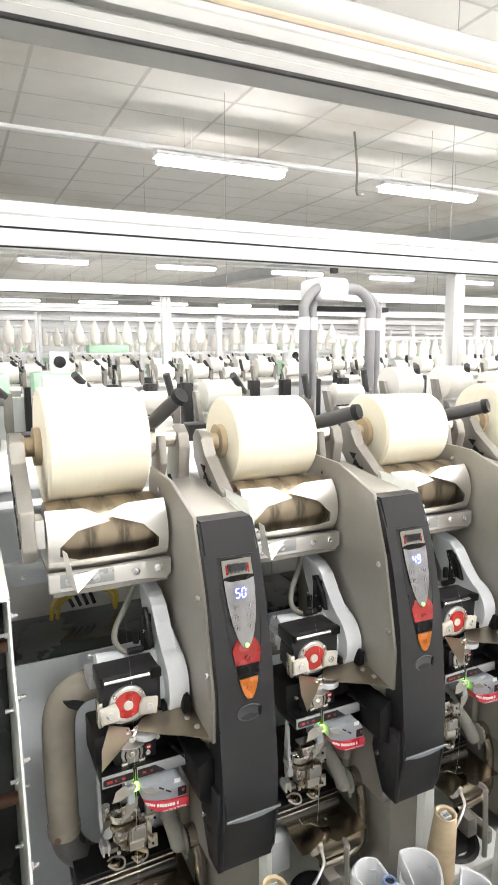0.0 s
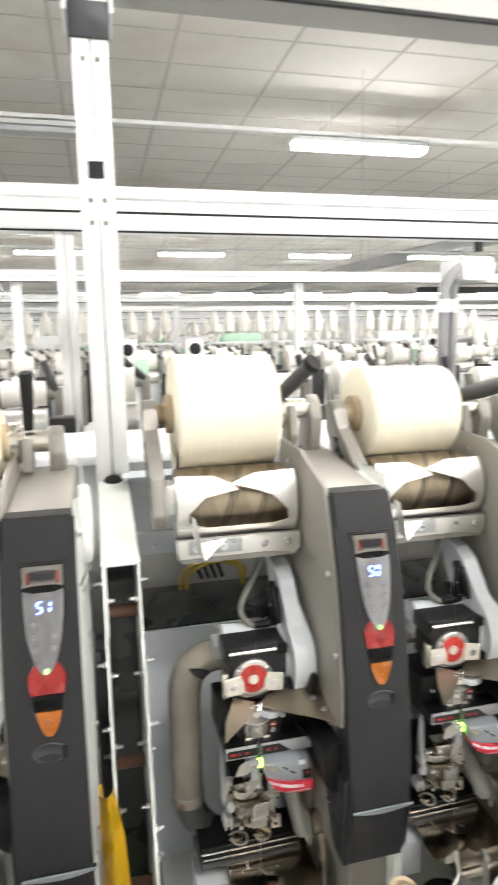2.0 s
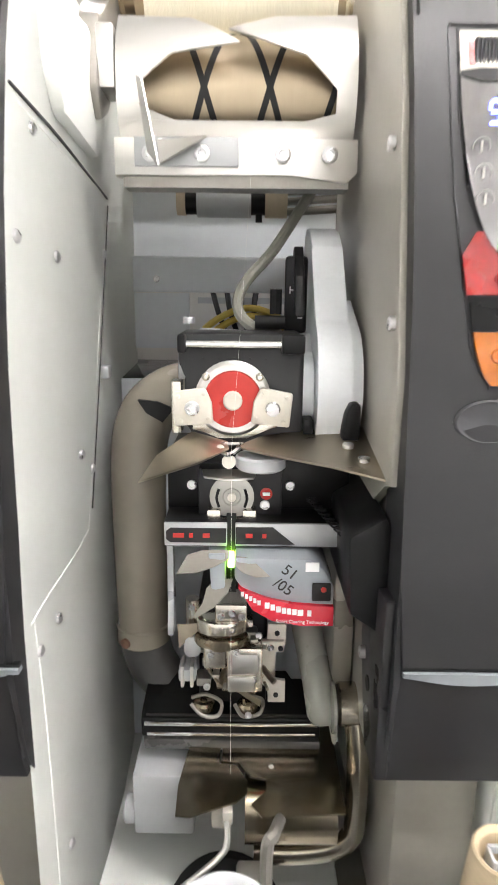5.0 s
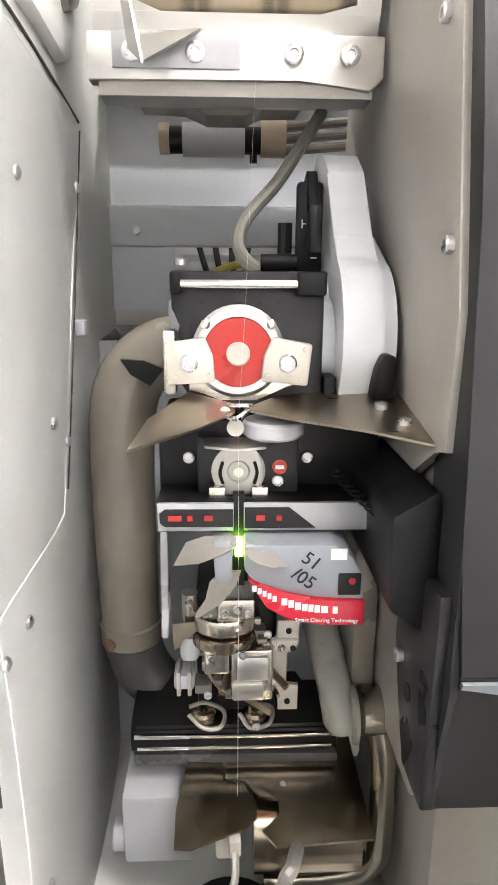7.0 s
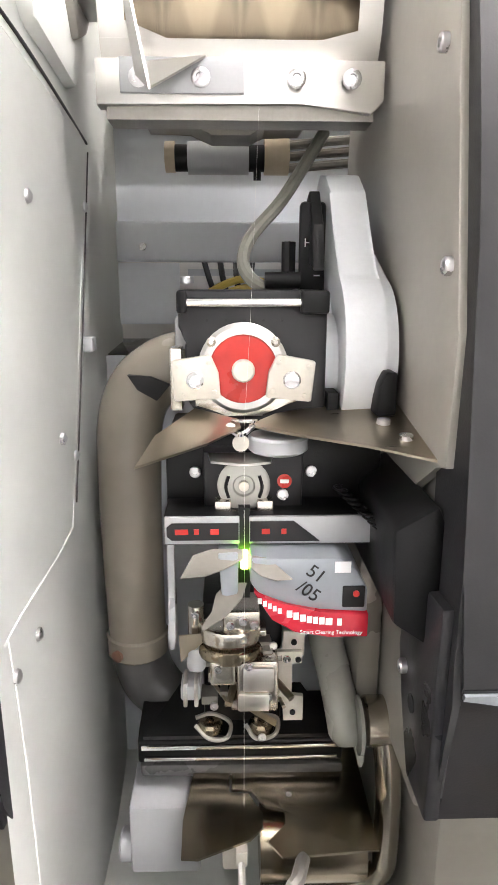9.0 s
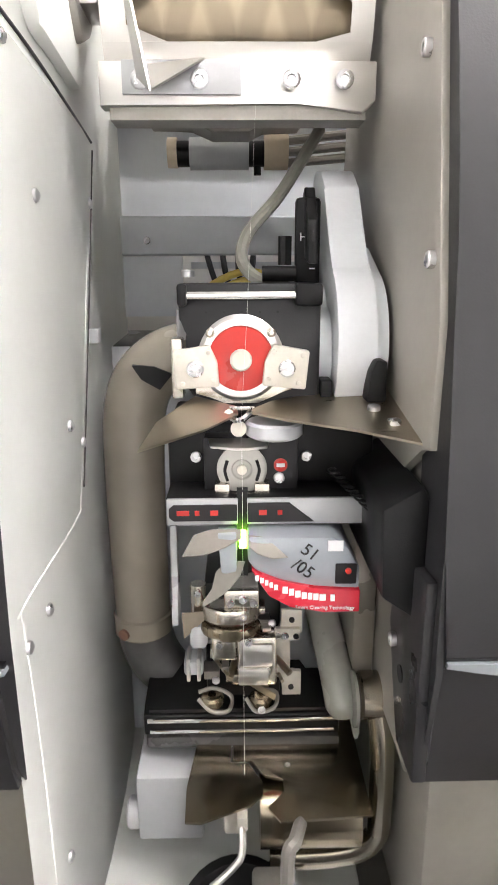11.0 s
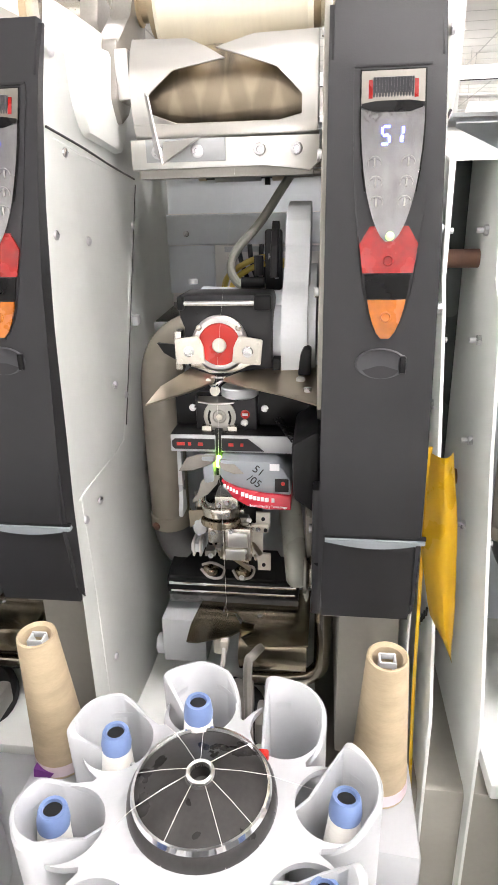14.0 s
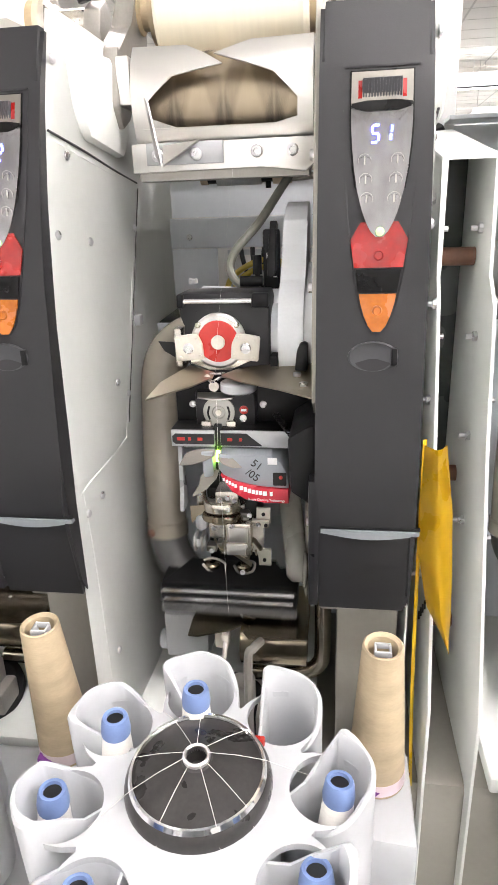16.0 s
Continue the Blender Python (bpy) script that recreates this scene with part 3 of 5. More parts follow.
    spots = [(0.055, 1.178), (0.045, 0.91), (0.085, 1.32), (0.09, 1.245), (0.12, 1.17), (0.26, 1.18), (0.18, 1.0), (0.15, 1.02), (0.08, 0.915), (0.075, 0.72)]
    scatter("cover_screw", finish(lathe(B(), [(0.0045, 0), (0.004, 0.0025), (0.0015, 0.004)], (0, 0, 0), (1, 0, 0), 12), "cover_screw", "screw"), c, [(cover_x(y) - 0.001, y, z) for y, z in spots])
    part("hinge_tab", box(B(), (0.195, 0.226, 1.07), (0.206, 0.24, 1.082), 0.002), "barsilver", c)


def cover_x(y):
    return float(np.interp(y, [0.02, 0.05, 0.15, 0.24, 0.3, 0.37, 0.5], [0.1905, 0.193, 0.1985, 0.199, 0.196, 0.191, 0.183]))


def add_tensioner(u):
    t = part("tension_block", prism(B(), [(-0.040, 1.118), (0.050, 1.118), (0.052, 1.112), (0.052, 1.032), (0.044, 1.032), (0.044, 1.036), (-0.029, 1.036), (-0.029, 1.046), (-0.036, 1.05), (-0.036, 1.085), (-0.034, 1.089), (-0.04, 1.095)], "xz", 0.126, 0.175, 0.002), "charcoal", u, "black tension block with a red disc")
    part("rail", cyl(B(), (-0.034, 0.1225, 1.1105), (0.035, 0.1225, 1.1105), 0.0028, n=12), "chrome", t, "polished rail")
    part("rail_holder", box(B(), (0.035, 0.117, 1.104), (0.052, 0.13, 1.118), 0.002), "black", t)
    part("rail_holder", box(B(), (-0.04, 0.117, 1.104), (-0.034, 0.13, 1.118), 0.002), "black", t)
    bm = B()
    for k in range(5):
        cyl(bm, (-0.022 + 0.0115 * k, 0.1268, 1.1), (-0.022 + 0.0115 * k, 0.1255, 1.1), 0.0008, n=8)
    part("vent_hole", bm, "rubber", t)
    part("bezel", lathe(B(), [(0.021, 0), (0.028, 0), (0.028, 0.004), (0.0255, 0.006), (0.021, 0.006)], (0, 0.1255, 1.071), (0, -1, 0), 36, True), "steel", t, "bright bezel")
    part("ear", box(B(), (-0.045, 0.118, 1.045), (-0.0375, 0.135, 1.084), 0.0015), "metal", t, "bright side ear")
    part("foot_plate", prism(B(), [(-0.03, 1.053), (0.035, 1.055), (0.033, 1.05), (0.02, 1.046), (0.012, 1.041), (-0.012, 1.041), (-0.02, 1.046), (-0.03, 1.047)], "xz", 0.1215, 0.1252, 0.0008), "metal", t)
    part("block_foot", box(B(), (0.0525, 0.12, 1.033), (0.06, 0.15, 1.056), 0.001), "black", t)
    part("disc", lathe(B(), [(0.0215, 0), (0.0215, 0.003), (0.0205, 0.0045), (0.013, 0.005), (0.008, 0.004), (0.0005, 0.004)], (0, 0.1235, 1.0705), (0, -1, 0), 36), "red", t, "red tension disc")
    part("cap", lathe(B(), [(0.0072, 0), (0.0072, 0.0028), (0.006, 0.004), (0.0005, 0.004)], (0, 0.1205, 1.07), (0, -1, 0), 20), "ivory", t, "ivory centre cap")
    for sx, tilt in ((-1, -6), (1, 8)):
        bm = prism(B(), [(-0.0135, -0.0125), (0.012, -0.0135), (0.0125, 0.002), (0.009, 0.0135), (-0.0125, 0.0125)], "xz", -0.006, 0.0, 0.0015)
        for dx, dz in ((-0.009, 0.009), (0.008, 0.009), (-0.009, -0.009), (0.009, -0.009)):
            lathe(bm, [(0.0016, 0), (0.0014, 0.0008), (0.0004, 0.001)], (dx, -0.006, dz), (0, -1, 0), 8)
        bmesh.ops.transform(bm, matrix=Matrix.Translation((sx * 0.0284, 0.117, 1.066)) @ Matrix.Rotation(radians(tilt), 4, "Y") @ Matrix.Diagonal((-sx * 1.1, 1, 1, 1)), verts=bm.verts)
        part("clamp", bm, "ivory", t, "ivory plastic clamp")
        bm = lathe(B(), [(0.0056, 0), (0.0054, 0.0014), (0.0046, 0.002), (0.0044, 0.0012), (0.0004, 0.0012)], (sx * 0.0292, 0.1113, 1.0653), (0, -1, 0), 18)
        part("clamp_screw", bm, "screw", t, "slotted clamp screw")
    scatter("pin", finish(lathe(B(), [(0.003, 0), (0.003, 0.003), (0.0015, 0.004)], (0, 0, 0), (0, -1, 0), 10), "pin", "metal"), t, [(-0.0195, 0.12, 1.0875), (0.0195, 0.12, 1.0875)])
    part("motor", cyl(B(), (-0.03, 0.2, 1.088), (0.086, 0.19, 1.084), 0.03, n=32), "cast", u, "pale grey motor drum")
    part("motor_neck", cyl(B(), (0.048, 0.166, 1.07), (0.0612, 0.166, 1.07), 0.032, n=32), "cast", u, "pale grey motor neck")
    part("motor_clip", box(B(), (-0.046, 0.172, 1.078), (-0.031, 0.215, 1.1), 0.002), "barsilver", u, "zinc clip on the motor")
    part("motor_screw", screw(B(), (-0.038, 0.19, 1.122), (0, 0, 1), 0.005, 0.005), "screw", u)
    arc = [(0.165 + 0.055 * math.cos(a), 1.075 + 0.055 * math.sin(a)) for a in np.linspace(radians(100), radians(395), 40)]
    part("swing_casting", prism(B(), [(0.228, 1.125), (0.25, 1.15), (0.265, 1.18), (0.265, 1.196), (0.25, 1.203), (0.22, 1.198), (0.195, 1.184), (0.18, 1.16), (0.16, 1.14)] + [(float(a), float(b)) for a, b in arc[1:-1]], "yz", 0.0615, 0.0865, 0.0018), "cast", u, "pale grey swing casting")
    part("casting_lobe", prism(B(), [(0.228, 1.13), (0.19, 1.142)] + [(0.165 + 0.92 * (float(a) - 0.165), 1.075 + 0.92 * (float(b) - 1.075)) for a, b in arc[1:-1]], "yz", 0.087, 0.0945, 0.0015), "cast", u, "rounded casting lobe")
    s = part("scale_arc", prism(B(), [(0.16, 1.13), (0.185, 1.135), (0.2, 1.165), (0.206, 1.18), (0.195, 1.184), (0.172, 1.16)], "yz", 0.047, 0.0545, 0.001), "black", u, "black setting scale")
    part("scale_face", box(B(), (0.04, 0.186, 1.115), (0.058, 0.19, 1.176), 0.003), "black", s)
    lettering("scale_letter", "H", 0.008, "labelwhite", s, pose(0.046, 0.1855, 1.149, 90, 0, 0))
    bm = B()
    for k in range(5):
        box(bm, (0.0505, 0.1852, 1.127 + 0.011 * k), (0.0545, 0.186, 1.1279 + 0.011 * k))
    part("scale_tick", bm, "labelwhite", s)
    part("lever", cyl(cyl(B(), (0.016, 0.178, 1.124), (0.04, 0.178, 1.124), 0.0055, n=12), (0.033, 0.19, 1.13), (0.033, 0.19, 1.15), 0.005, n=10), "black", u)
    part("stop_block", prism(B(), [(0.0785, 1.045), (0.091, 1.045), (0.091, 1.071), (0.084, 1.072), (0.0805, 1.064)], "xz", 0.1, 0.116, 0.0018), "black", u)


def add_guides(u):
    g = part("yarn_guide_wing", sheet(B(), [(-0.003, 0.108, 1.042), (-0.03, 0.118, 1.047), (-0.05, 0.075, 1.04), (-0.057, 0.044, 1.031), (-0.022, 0.075, 1.035), (-0.002, 0.095, 1.04)]), "darksteel", u, "burnished steel guide wing")
    part("yarn_guide_wing", sheet(B(), [(0.003, 0.102, 1.04), (0.03, 0.082, 1.0385), (0.066, 0.062, 1.037), (0.0985, 0.042, 1.034), (0.0985, 0.13, 1.049), (0.05, 0.13, 1.046), (0.02, 0.12, 1.043)]), "darksteel", u, "burnished steel guide wing")
    scatter("wing_screw", finish(lathe(B(), [(0.0042, 0), (0.004, 0.0025), (0.0015, 0.0035)], (0, 0, 0), (0, -0.15, 1), 12), "wing_screw", "screw"), g, [(0.089, 0.07, 1.0385), (0.0815, 0.092, 1.0425)])
    part("thread_loop", sweep(sweep(B(), [(-0.007, 0.103, 1.042), (-0.004, 0.097, 1.043), (0.006, 0.097, 1.043), (0.008, 0.103, 1.042)], 0.0012, 6), [(-0.009, 0.1, 1.038), (-0.002, 0.093, 1.036), (0.006, 0.099, 1.04)], 0.0018, 6), "chrome", g)
    part("roller", lathe(B(), [(0.002, 0), (0.005, 0.0005), (0.005, 0.003), (0.002, 0.0035)], (-0.002, 0.098, 1.03), (0, -1, 0), 18), "ivory", g)
    part("bead", lathe(B(), [(0.0005, 0), (0.003, 0.0008), (0.003, 0.002), (0.0005, 0.003)], (-0.008, 0.097, 1.039), (0, -1, 0.4), 12), "ivory", g)
    part("white_cup", lathe(B(), [(0.016, 0), (0.0185, 0.002), (0.0185, 0.009), (0.017, 0.0105), (0.006, 0.011)], (0.021, 0.108, 1.022), (0, 0, 1), 28), "white", u, "white plastic cup under the guide")


def add_sensor(u):
    part("rear_block", box(B(), (-0.05, 0.125, 0.972), (0.09, 0.2, 1.028), 0.003), "black", u)
    part("panel_arm", prism(B(), [(0.076, 0.998), (0.1, 1.012), (0.104, 1.0), (0.104, 0.935), (0.098, 0.93), (0.078, 0.944)], "xz", 0.035, 0.15, 0.004), "black", u, "black arm joining the panel")
    f = part("trap_box", box(B(), (-0.025, 0.11, 0.984), (0.037, 0.135, 1.021), 0.0015), "charcoal", u, "black yarn trap box")
    coil = [(0.058 + 0.022 * k / 72 + 0.0035 * math.cos(k * 0.785), 0.105 - 0.03 * k / 72 + 0.0035 * math.sin(k * 0.785), 1.0 - 0.017 * k / 72) for k in range(73)]
    part("spring", sweep(B(), coil, 0.0008, 5, 1), "black", u, "black coil spring")
    part("trap_lens", lathe(B(), [(0.0165, 0), (0.0165, 0.003), (0.014, 0.0045), (0.007, 0.0045), (0.006, 0.003), (0.0004, 0.003)], (0.0, 0.109, 1.0005), (0, -1, 0), 32), "wax", f, "smoky round lens")
    bm = B()
    for s in (-1, 1):
        sweep(bm, [(s * 0.0095, 0.1042, 1.007), (s * 0.0112, 0.1042, 1.0), (s * 0.0095, 0.1042, 0.993)], 0.0011, 6)
    part("lens_slot", bm, "black", f)
    part("lens_core", lathe(B(), [(0.0032, 0), (0.0032, 0.003), (0.001, 0.004)], (0.0, 0.106, 1.0005), (0, -1, 0), 14), "ivory", f)
    part("trap_foot", box(box(box(B(), (-0.018, 0.1, 0.982), (-0.008, 0.112, 0.992), 0.001), (0.008, 0.1, 0.982), (0.018, 0.112, 0.992), 0.001), (-0.007, 0.1, 0.983), (0.008, 0.103, 0.9855)), "metal", f)
    part("trap_lip", sheet(B(), [(-0.022, 0.11, 1.019), (0.018, 0.11, 1.019), (0.016, 0.096, 1.017), (0.004, 0.09, 1.0175), (-0.004, 0.09, 1.0175), (-0.02, 0.098, 1.017)]), "steel", f)
    part("red_badge", lathe(B(), [(0.0046, 0), (0.0046, 0.0006), (0.001, 0.0007)], (0.0255, 0.1095, 1.002), (0, -1, 0), 20), "red", f, "round red badge")
    part("badge_mark", box(B(), (0.0228, 0.1083, 1.0008), (0.0282, 0.1089, 1.0032)), "labelwhite", f)
    scatter("trap_screw", screw_mesh((0, -1, 0), 0.0038, 0.002), f, [(0.0245, 0.11, 0.993), (-0.031, 0.124, 1.004), (0.044, 0.124, 1.004)])
    bar = part("sensor_bar", box(box(B(), (-0.049, 0.094, 0.966), (-0.0025, 0.16, 0.9855), 0.001), (0.0025, 0.094, 0.966), (0.078, 0.16, 0.9855), 0.001), "black", u, "black sensor bar with a silver face")
    part("silver_face", prism(prism(B(), [(-0.0485, 0.9675), (-0.003, 0.9675), (-0.003, 0.985), (-0.0485, 0.985)], "xz", 0.0915, 0.0945, 0.0006), [(0.003, 0.9675), (0.0775, 0.9675), (0.0775, 0.985), (0.003, 0.985)], "xz", 0.0915, 0.0945, 0.0006), "barsilver", bar)
    part("dark_field", prism(prism(B(), [(-0.044, 0.9705), (-0.0035, 0.9705), (-0.0035, 0.9815), (-0.044, 0.9815), (-0.047, 0.979), (-0.047, 0.973)], "xz", 0.0905, 0.092), [(0.0035, 0.9695), (0.046, 0.9695), (0.03, 0.9825), (0.0035, 0.9825)], "xz", 0.0905, 0.092), "charcoal", bar)
    for x, w in ((-0.038, 0.008), (-0.029, 0.003), (-0.018, 0.005), (0.013, 0.005), (0.024, 0.003)):
        part("red_mark", box(B(), (x - w / 2, 0.0899, 0.9745), (x + w / 2, 0.0904, 0.9778)), "red", bar)
    part("signal_light", box(B(), (-0.0024, 0.088, 0.952), (0.0024, 0.0935, 0.9635), 0.001), "greenled", bar, "glowing green signal")
    part("signal_slot", box(B(), (-0.0035, 0.094, 0.93), (0.0035, 0.1, 0.99)), "rubber", bar)
    c = part("clearer", prism(B(), [(0.003, 0.9655), (0.056, 0.9655), (0.066, 0.958), (0.0735, 0.945), (0.0735, 0.928), (0.03, 0.934), (0.008, 0.943), (0.003, 0.95)], "xz", 0.074, 0.14, 0.002), "clearer", u, "grey yarn clearer with a red label")
    part("red_label", prism(B(), [(0.005, 0.9455), (0.02, 0.938), (0.045, 0.9325), (0.0738, 0.931), (0.0738, 0.9155), (0.05, 0.916), (0.03, 0.919), (0.016, 0.9275)], "xz", 0.0705, 0.135, 0.001), "labelred", c, "red curved label")
    # plain bars in place of the maker's name
    x = 0.0075
    for k, w in enumerate((0.0024, 0.0022, 0.0022, 0.0022, 0.0024, 0, 0.0034, 0.0032, 0.0034, 0.0032, 0.0028, 0.0032, 0.004, 0, 0.0028)):
        if w == 0:
            x += 0.0022
            continue
        big = k > 5
        zc = float(np.interp(x, [0.0075, 0.02, 0.035, 0.05, 0.073], [0.9405, 0.9335, 0.9282, 0.9262, 0.9258]))
        h = 0.0022 if big else 0.0017
        part("label_bar", box(B(), (x, 0.0698, zc - h), (x + w, 0.0704, zc + h)), "labelwhite", c)
        x += w + 0.0007
    lettering("slogan", "Smart Clearing Technology", 0.0034, "labelwhite", c, pose(0.0515, 0.07, 0.9193, 90, 1.5, 0))
    lettering("ink_note", "51\n  /05", 0.0115, "ink", c, pose(0.0385, 0.0735, 0.951, 90, 36, 0), "handwritten black ink")
    part("button_plate", box(B(), (0.058, 0.0725, 0.934), (0.0715, 0.0745, 0.948), 0.001), "rubber", c)
    part("button", lathe(B(), [(0.002, 0), (0.002, 0.001), (0.001, 0.0014)], (0.066, 0.0725, 0.9435), (0, -1, 0), 10), "red", c)
    part("paper_tag", box(B(), (0.053, 0.0733, 0.9565), (0.0625, 0.0738, 0.9635)), "labelwhite", c)
    part("clearer_tongue", prism(B(), [(-0.016, 0.965), (-0.004, 0.965), (-0.004, 0.934), (-0.014, 0.938)], "xz", 0.082, 0.12, 0.001), "clearer", u)
    part("steel_tongue", sheet(B(), [(-0.0385, 0.078, 0.9513), (-0.031, 0.084, 0.9635), (-0.02, 0.088, 0.9655), (-0.001, 0.088, 0.9655), (-0.001, 0.083, 0.961), (-0.011, 0.08, 0.9565), (-0.0243, 0.078, 0.9523)]), "dullsteel", u, "swept steel yarn tongue")
    part("steel_tongue", sheet(B(), [(0.003, 0.078, 0.966), (0.014, 0.077, 0.9645), (0.0278, 0.071, 0.9535), (0.018, 0.0705, 0.953), (0.009, 0.071, 0.956), (0.003, 0.072, 0.961)]), "dullsteel", u, "swept steel yarn tongue")


def add_splicer(u):
    rnd = random.Random(5)
    s = part("splicer", box(B(), (-0.03, 0.128, 0.802), (0.03, 0.19, 0.905), 0.003), "black", u, "metal yarn splicer with small plates and screws")
    part("side_bracket", prism(prism(B(), [(0.03, 0.886), (0.046, 0.886), (0.046, 0.866), (0.0365, 0.866), (0.0365, 0.832), (0.046, 0.832), (0.046, 0.81), (0.031, 0.81), (0.031, 0.826), (0.02, 0.83), (0.02, 0.86), (0.03, 0.868)], "xz", 0.118, 0.1215, 0.0006), [(0.024, 0.872), (0.044, 0.872), (0.044, 0.862), (0.024, 0.862)], "xz", 0.114, 0.119, 0.0006), "ivory", s, "bright bracket plate")
    scatter("bracket_hole", finish(cyl(B(), (0, 0.0015, 0), (0, -0.001, 0), 0.0022, n=10), "bracket_hole", "rubber"), s, [(0.038, 0.1175, 0.878), (0.038, 0.1175, 0.818), (0.041, 0.1135, 0.866)])
    part("curved_shoe", sheet(B(), [(-0.011, 0.056, 0.958), (0.0015, 0.056, 0.958), (-0.0015, 0.053, 0.9495), (-0.011, 0.05, 0.939), (-0.0255, 0.049, 0.9298), (-0.026, 0.05, 0.9325), (-0.02, 0.052, 0.9411), (-0.0175, 0.054, 0.9515)], 0.002), "dullsteel", s, "swept steel yarn shoe")
    top = [(0.022 * math.cos(a), 0.106 + 0.016 * math.sin(a)) for a in np.linspace(0, 2 * math.pi, 24, endpoint=False)]
    part("head_rim", prism(B(), [(1.04 * float(a) - 0.009, 0.9 * float(b) + 0.012) for a, b in top], "xy", 0.8745, 0.8835, 0.003), "bronze", s, "rounded bronze rim")
    part("head_plate", prism(B(), [(float(a) - 0.009, float(b) + 0.006) for a, b in top], "xy", 0.8845, 0.898, 0.0025), "metal", s)
    part("head_box", box(B(), (-0.014, 0.1, 0.898), (0.012, 0.13, 0.913), 0.0015), "metal", s)
    part("splice_chamber", box(box(B(), (-0.0045, 0.1, 0.832), (0.0255, 0.128, 0.8735), 0.002), (-0.024, 0.103, 0.852), (-0.005, 0.128, 0.872), 0.002), "metal", s, "small splice chamber block")
    part("chamber_lid", box(box(B(), (0.0, 0.0965, 0.851), (0.022, 0.1005, 0.87), 0.0012), (-0.0035, 0.0975, 0.834), (0.019, 0.1005, 0.848), 0.0012), "steel", s)
    part("white_tip", box(B(), (-0.046, 0.108, 0.836), (-0.031, 0.128, 0.848), 0.002), "white", s, "white plastic tip")
    part("white_tip", lathe(B(), [(0.0065, 0), (0.007, 0.002), (0.007, 0.014), (0.005, 0.017)], (-0.034, 0.112, 0.862), (0, 0, 1), 18), "white", s, "white plastic tip")
    part("clip", box(box(B(), (-0.044, 0.106, 0.832), (-0.041, 0.125, 0.852), 0.001), (-0.036, 0.106, 0.832), (-0.033, 0.125, 0.852), 0.001), "steel", s)
    part("blade", sheet(B(), [(-0.046, 0.11, 0.89), (-0.03, 0.108, 0.892), (-0.028, 0.108, 0.886), (-0.045, 0.11, 0.868)], 0.0012), "darksteel", s)
    part("blade", sheet(B(), [(0.0, 0.102, 0.84), (0.025, 0.104, 0.822), (0.024, 0.105, 0.816), (0.004, 0.103, 0.832)], 0.0012), "darksteel", s)
    bm = B()
    sweep(bm, [(-0.036, 0.112, 0.812), (-0.025, 0.106, 0.805), (-0.012, 0.108, 0.804), (-0.01, 0.118, 0.81), (-0.024, 0.12, 0.816), (-0.036, 0.118, 0.814)], 0.0017, 6)
    sweep(bm, [(0.002, 0.112, 0.812), (0.01, 0.104, 0.806), (0.024, 0.106, 0.808), (0.026, 0.116, 0.814), (0.012, 0.118, 0.816)], 0.0017, 6)
    part("spring_ring", bm, "alu", s, "bent wire rings")
    for x, y, z, q in ((-0.025, 0.116, 0.806, 0.0095), (0.014, 0.114, 0.807, 0.0095)):
        part("lower_cap", lathe(B(), [(q, 0), (q, 0.005), (q * 0.8, 0.007), (q * 0.35, 0.007), (q * 0.3, 0.004)], (x, y, z), (0, 0, 1), 20), "bronze", s)
    part("post", cyl(cyl(B(), (-0.034, 0.118, 0.86), (-0.034, 0.118, 0.91), 0.006, n=14), (-0.018, 0.11, 0.86), (-0.018, 0.11, 0.89), 0.0035, n=10), "metal", s)
    spots = ((-0.034, 0.112, 0.905), (0.0, 0.1, 0.906), (-0.009, 0.0995, 0.903), (0.008, 0.0995, 0.903), (0.0225, 0.114, 0.878), (0.0325, 0.1135, 0.867), (0.0325, 0.1175, 0.836), (-0.018, 0.103, 0.866), (0.004, 0.097, 0.872), (0.018, 0.1, 0.845), (-0.021, 0.1, 0.838), (0.014, 0.101, 0.81), (0.0, 0.099, 0.892), (-0.012, 0.102, 0.888))
    scatter("screw", screw_mesh((0, -1, 0), 0.003, 0.002), s, spots)
    for k in range(26):
        x, z = rnd.uniform(-0.032, 0.028), rnd.uniform(0.812, 0.892)
        w, h = rnd.uniform(0.002, 0.007), rnd.uniform(0.0015, 0.006)
        part("small_block", box(B(), (x - w, rnd.uniform(0.108, 0.12), z - h), (x + w, 0.13, z + h), 0.0006), rnd.choice(("metal", "metal", "alu", "darksteel")), s)
    for k in range(10):
        x, z = rnd.uniform(-0.034, 0.028), rnd.uniform(0.815, 0.89)
        part("small_pin", cyl(B(), (x, 0.12, z), (x + rnd.uniform(-0.014, 0.014), 0.105, z + rnd.uniform(-0.01, 0.01)), rnd.uniform(0.0012, 0.003), n=8), "darksteel", s)
    s.location = (0, 0.03, -0.0135)
    part("flat_support", prism(B(), [(0.128, 0.965), (0.12, 0.955), (0.118, 0.9), (0.112, 0.89), (0.112, 0.882), (0.135, 0.882)], "yz", -0.0505, -0.046, 0.001), "barsilver", u)


def lowered(pts):
    return [(x * 1.03, y + 0.013, z - 0.0135) for x, y, z in pts]


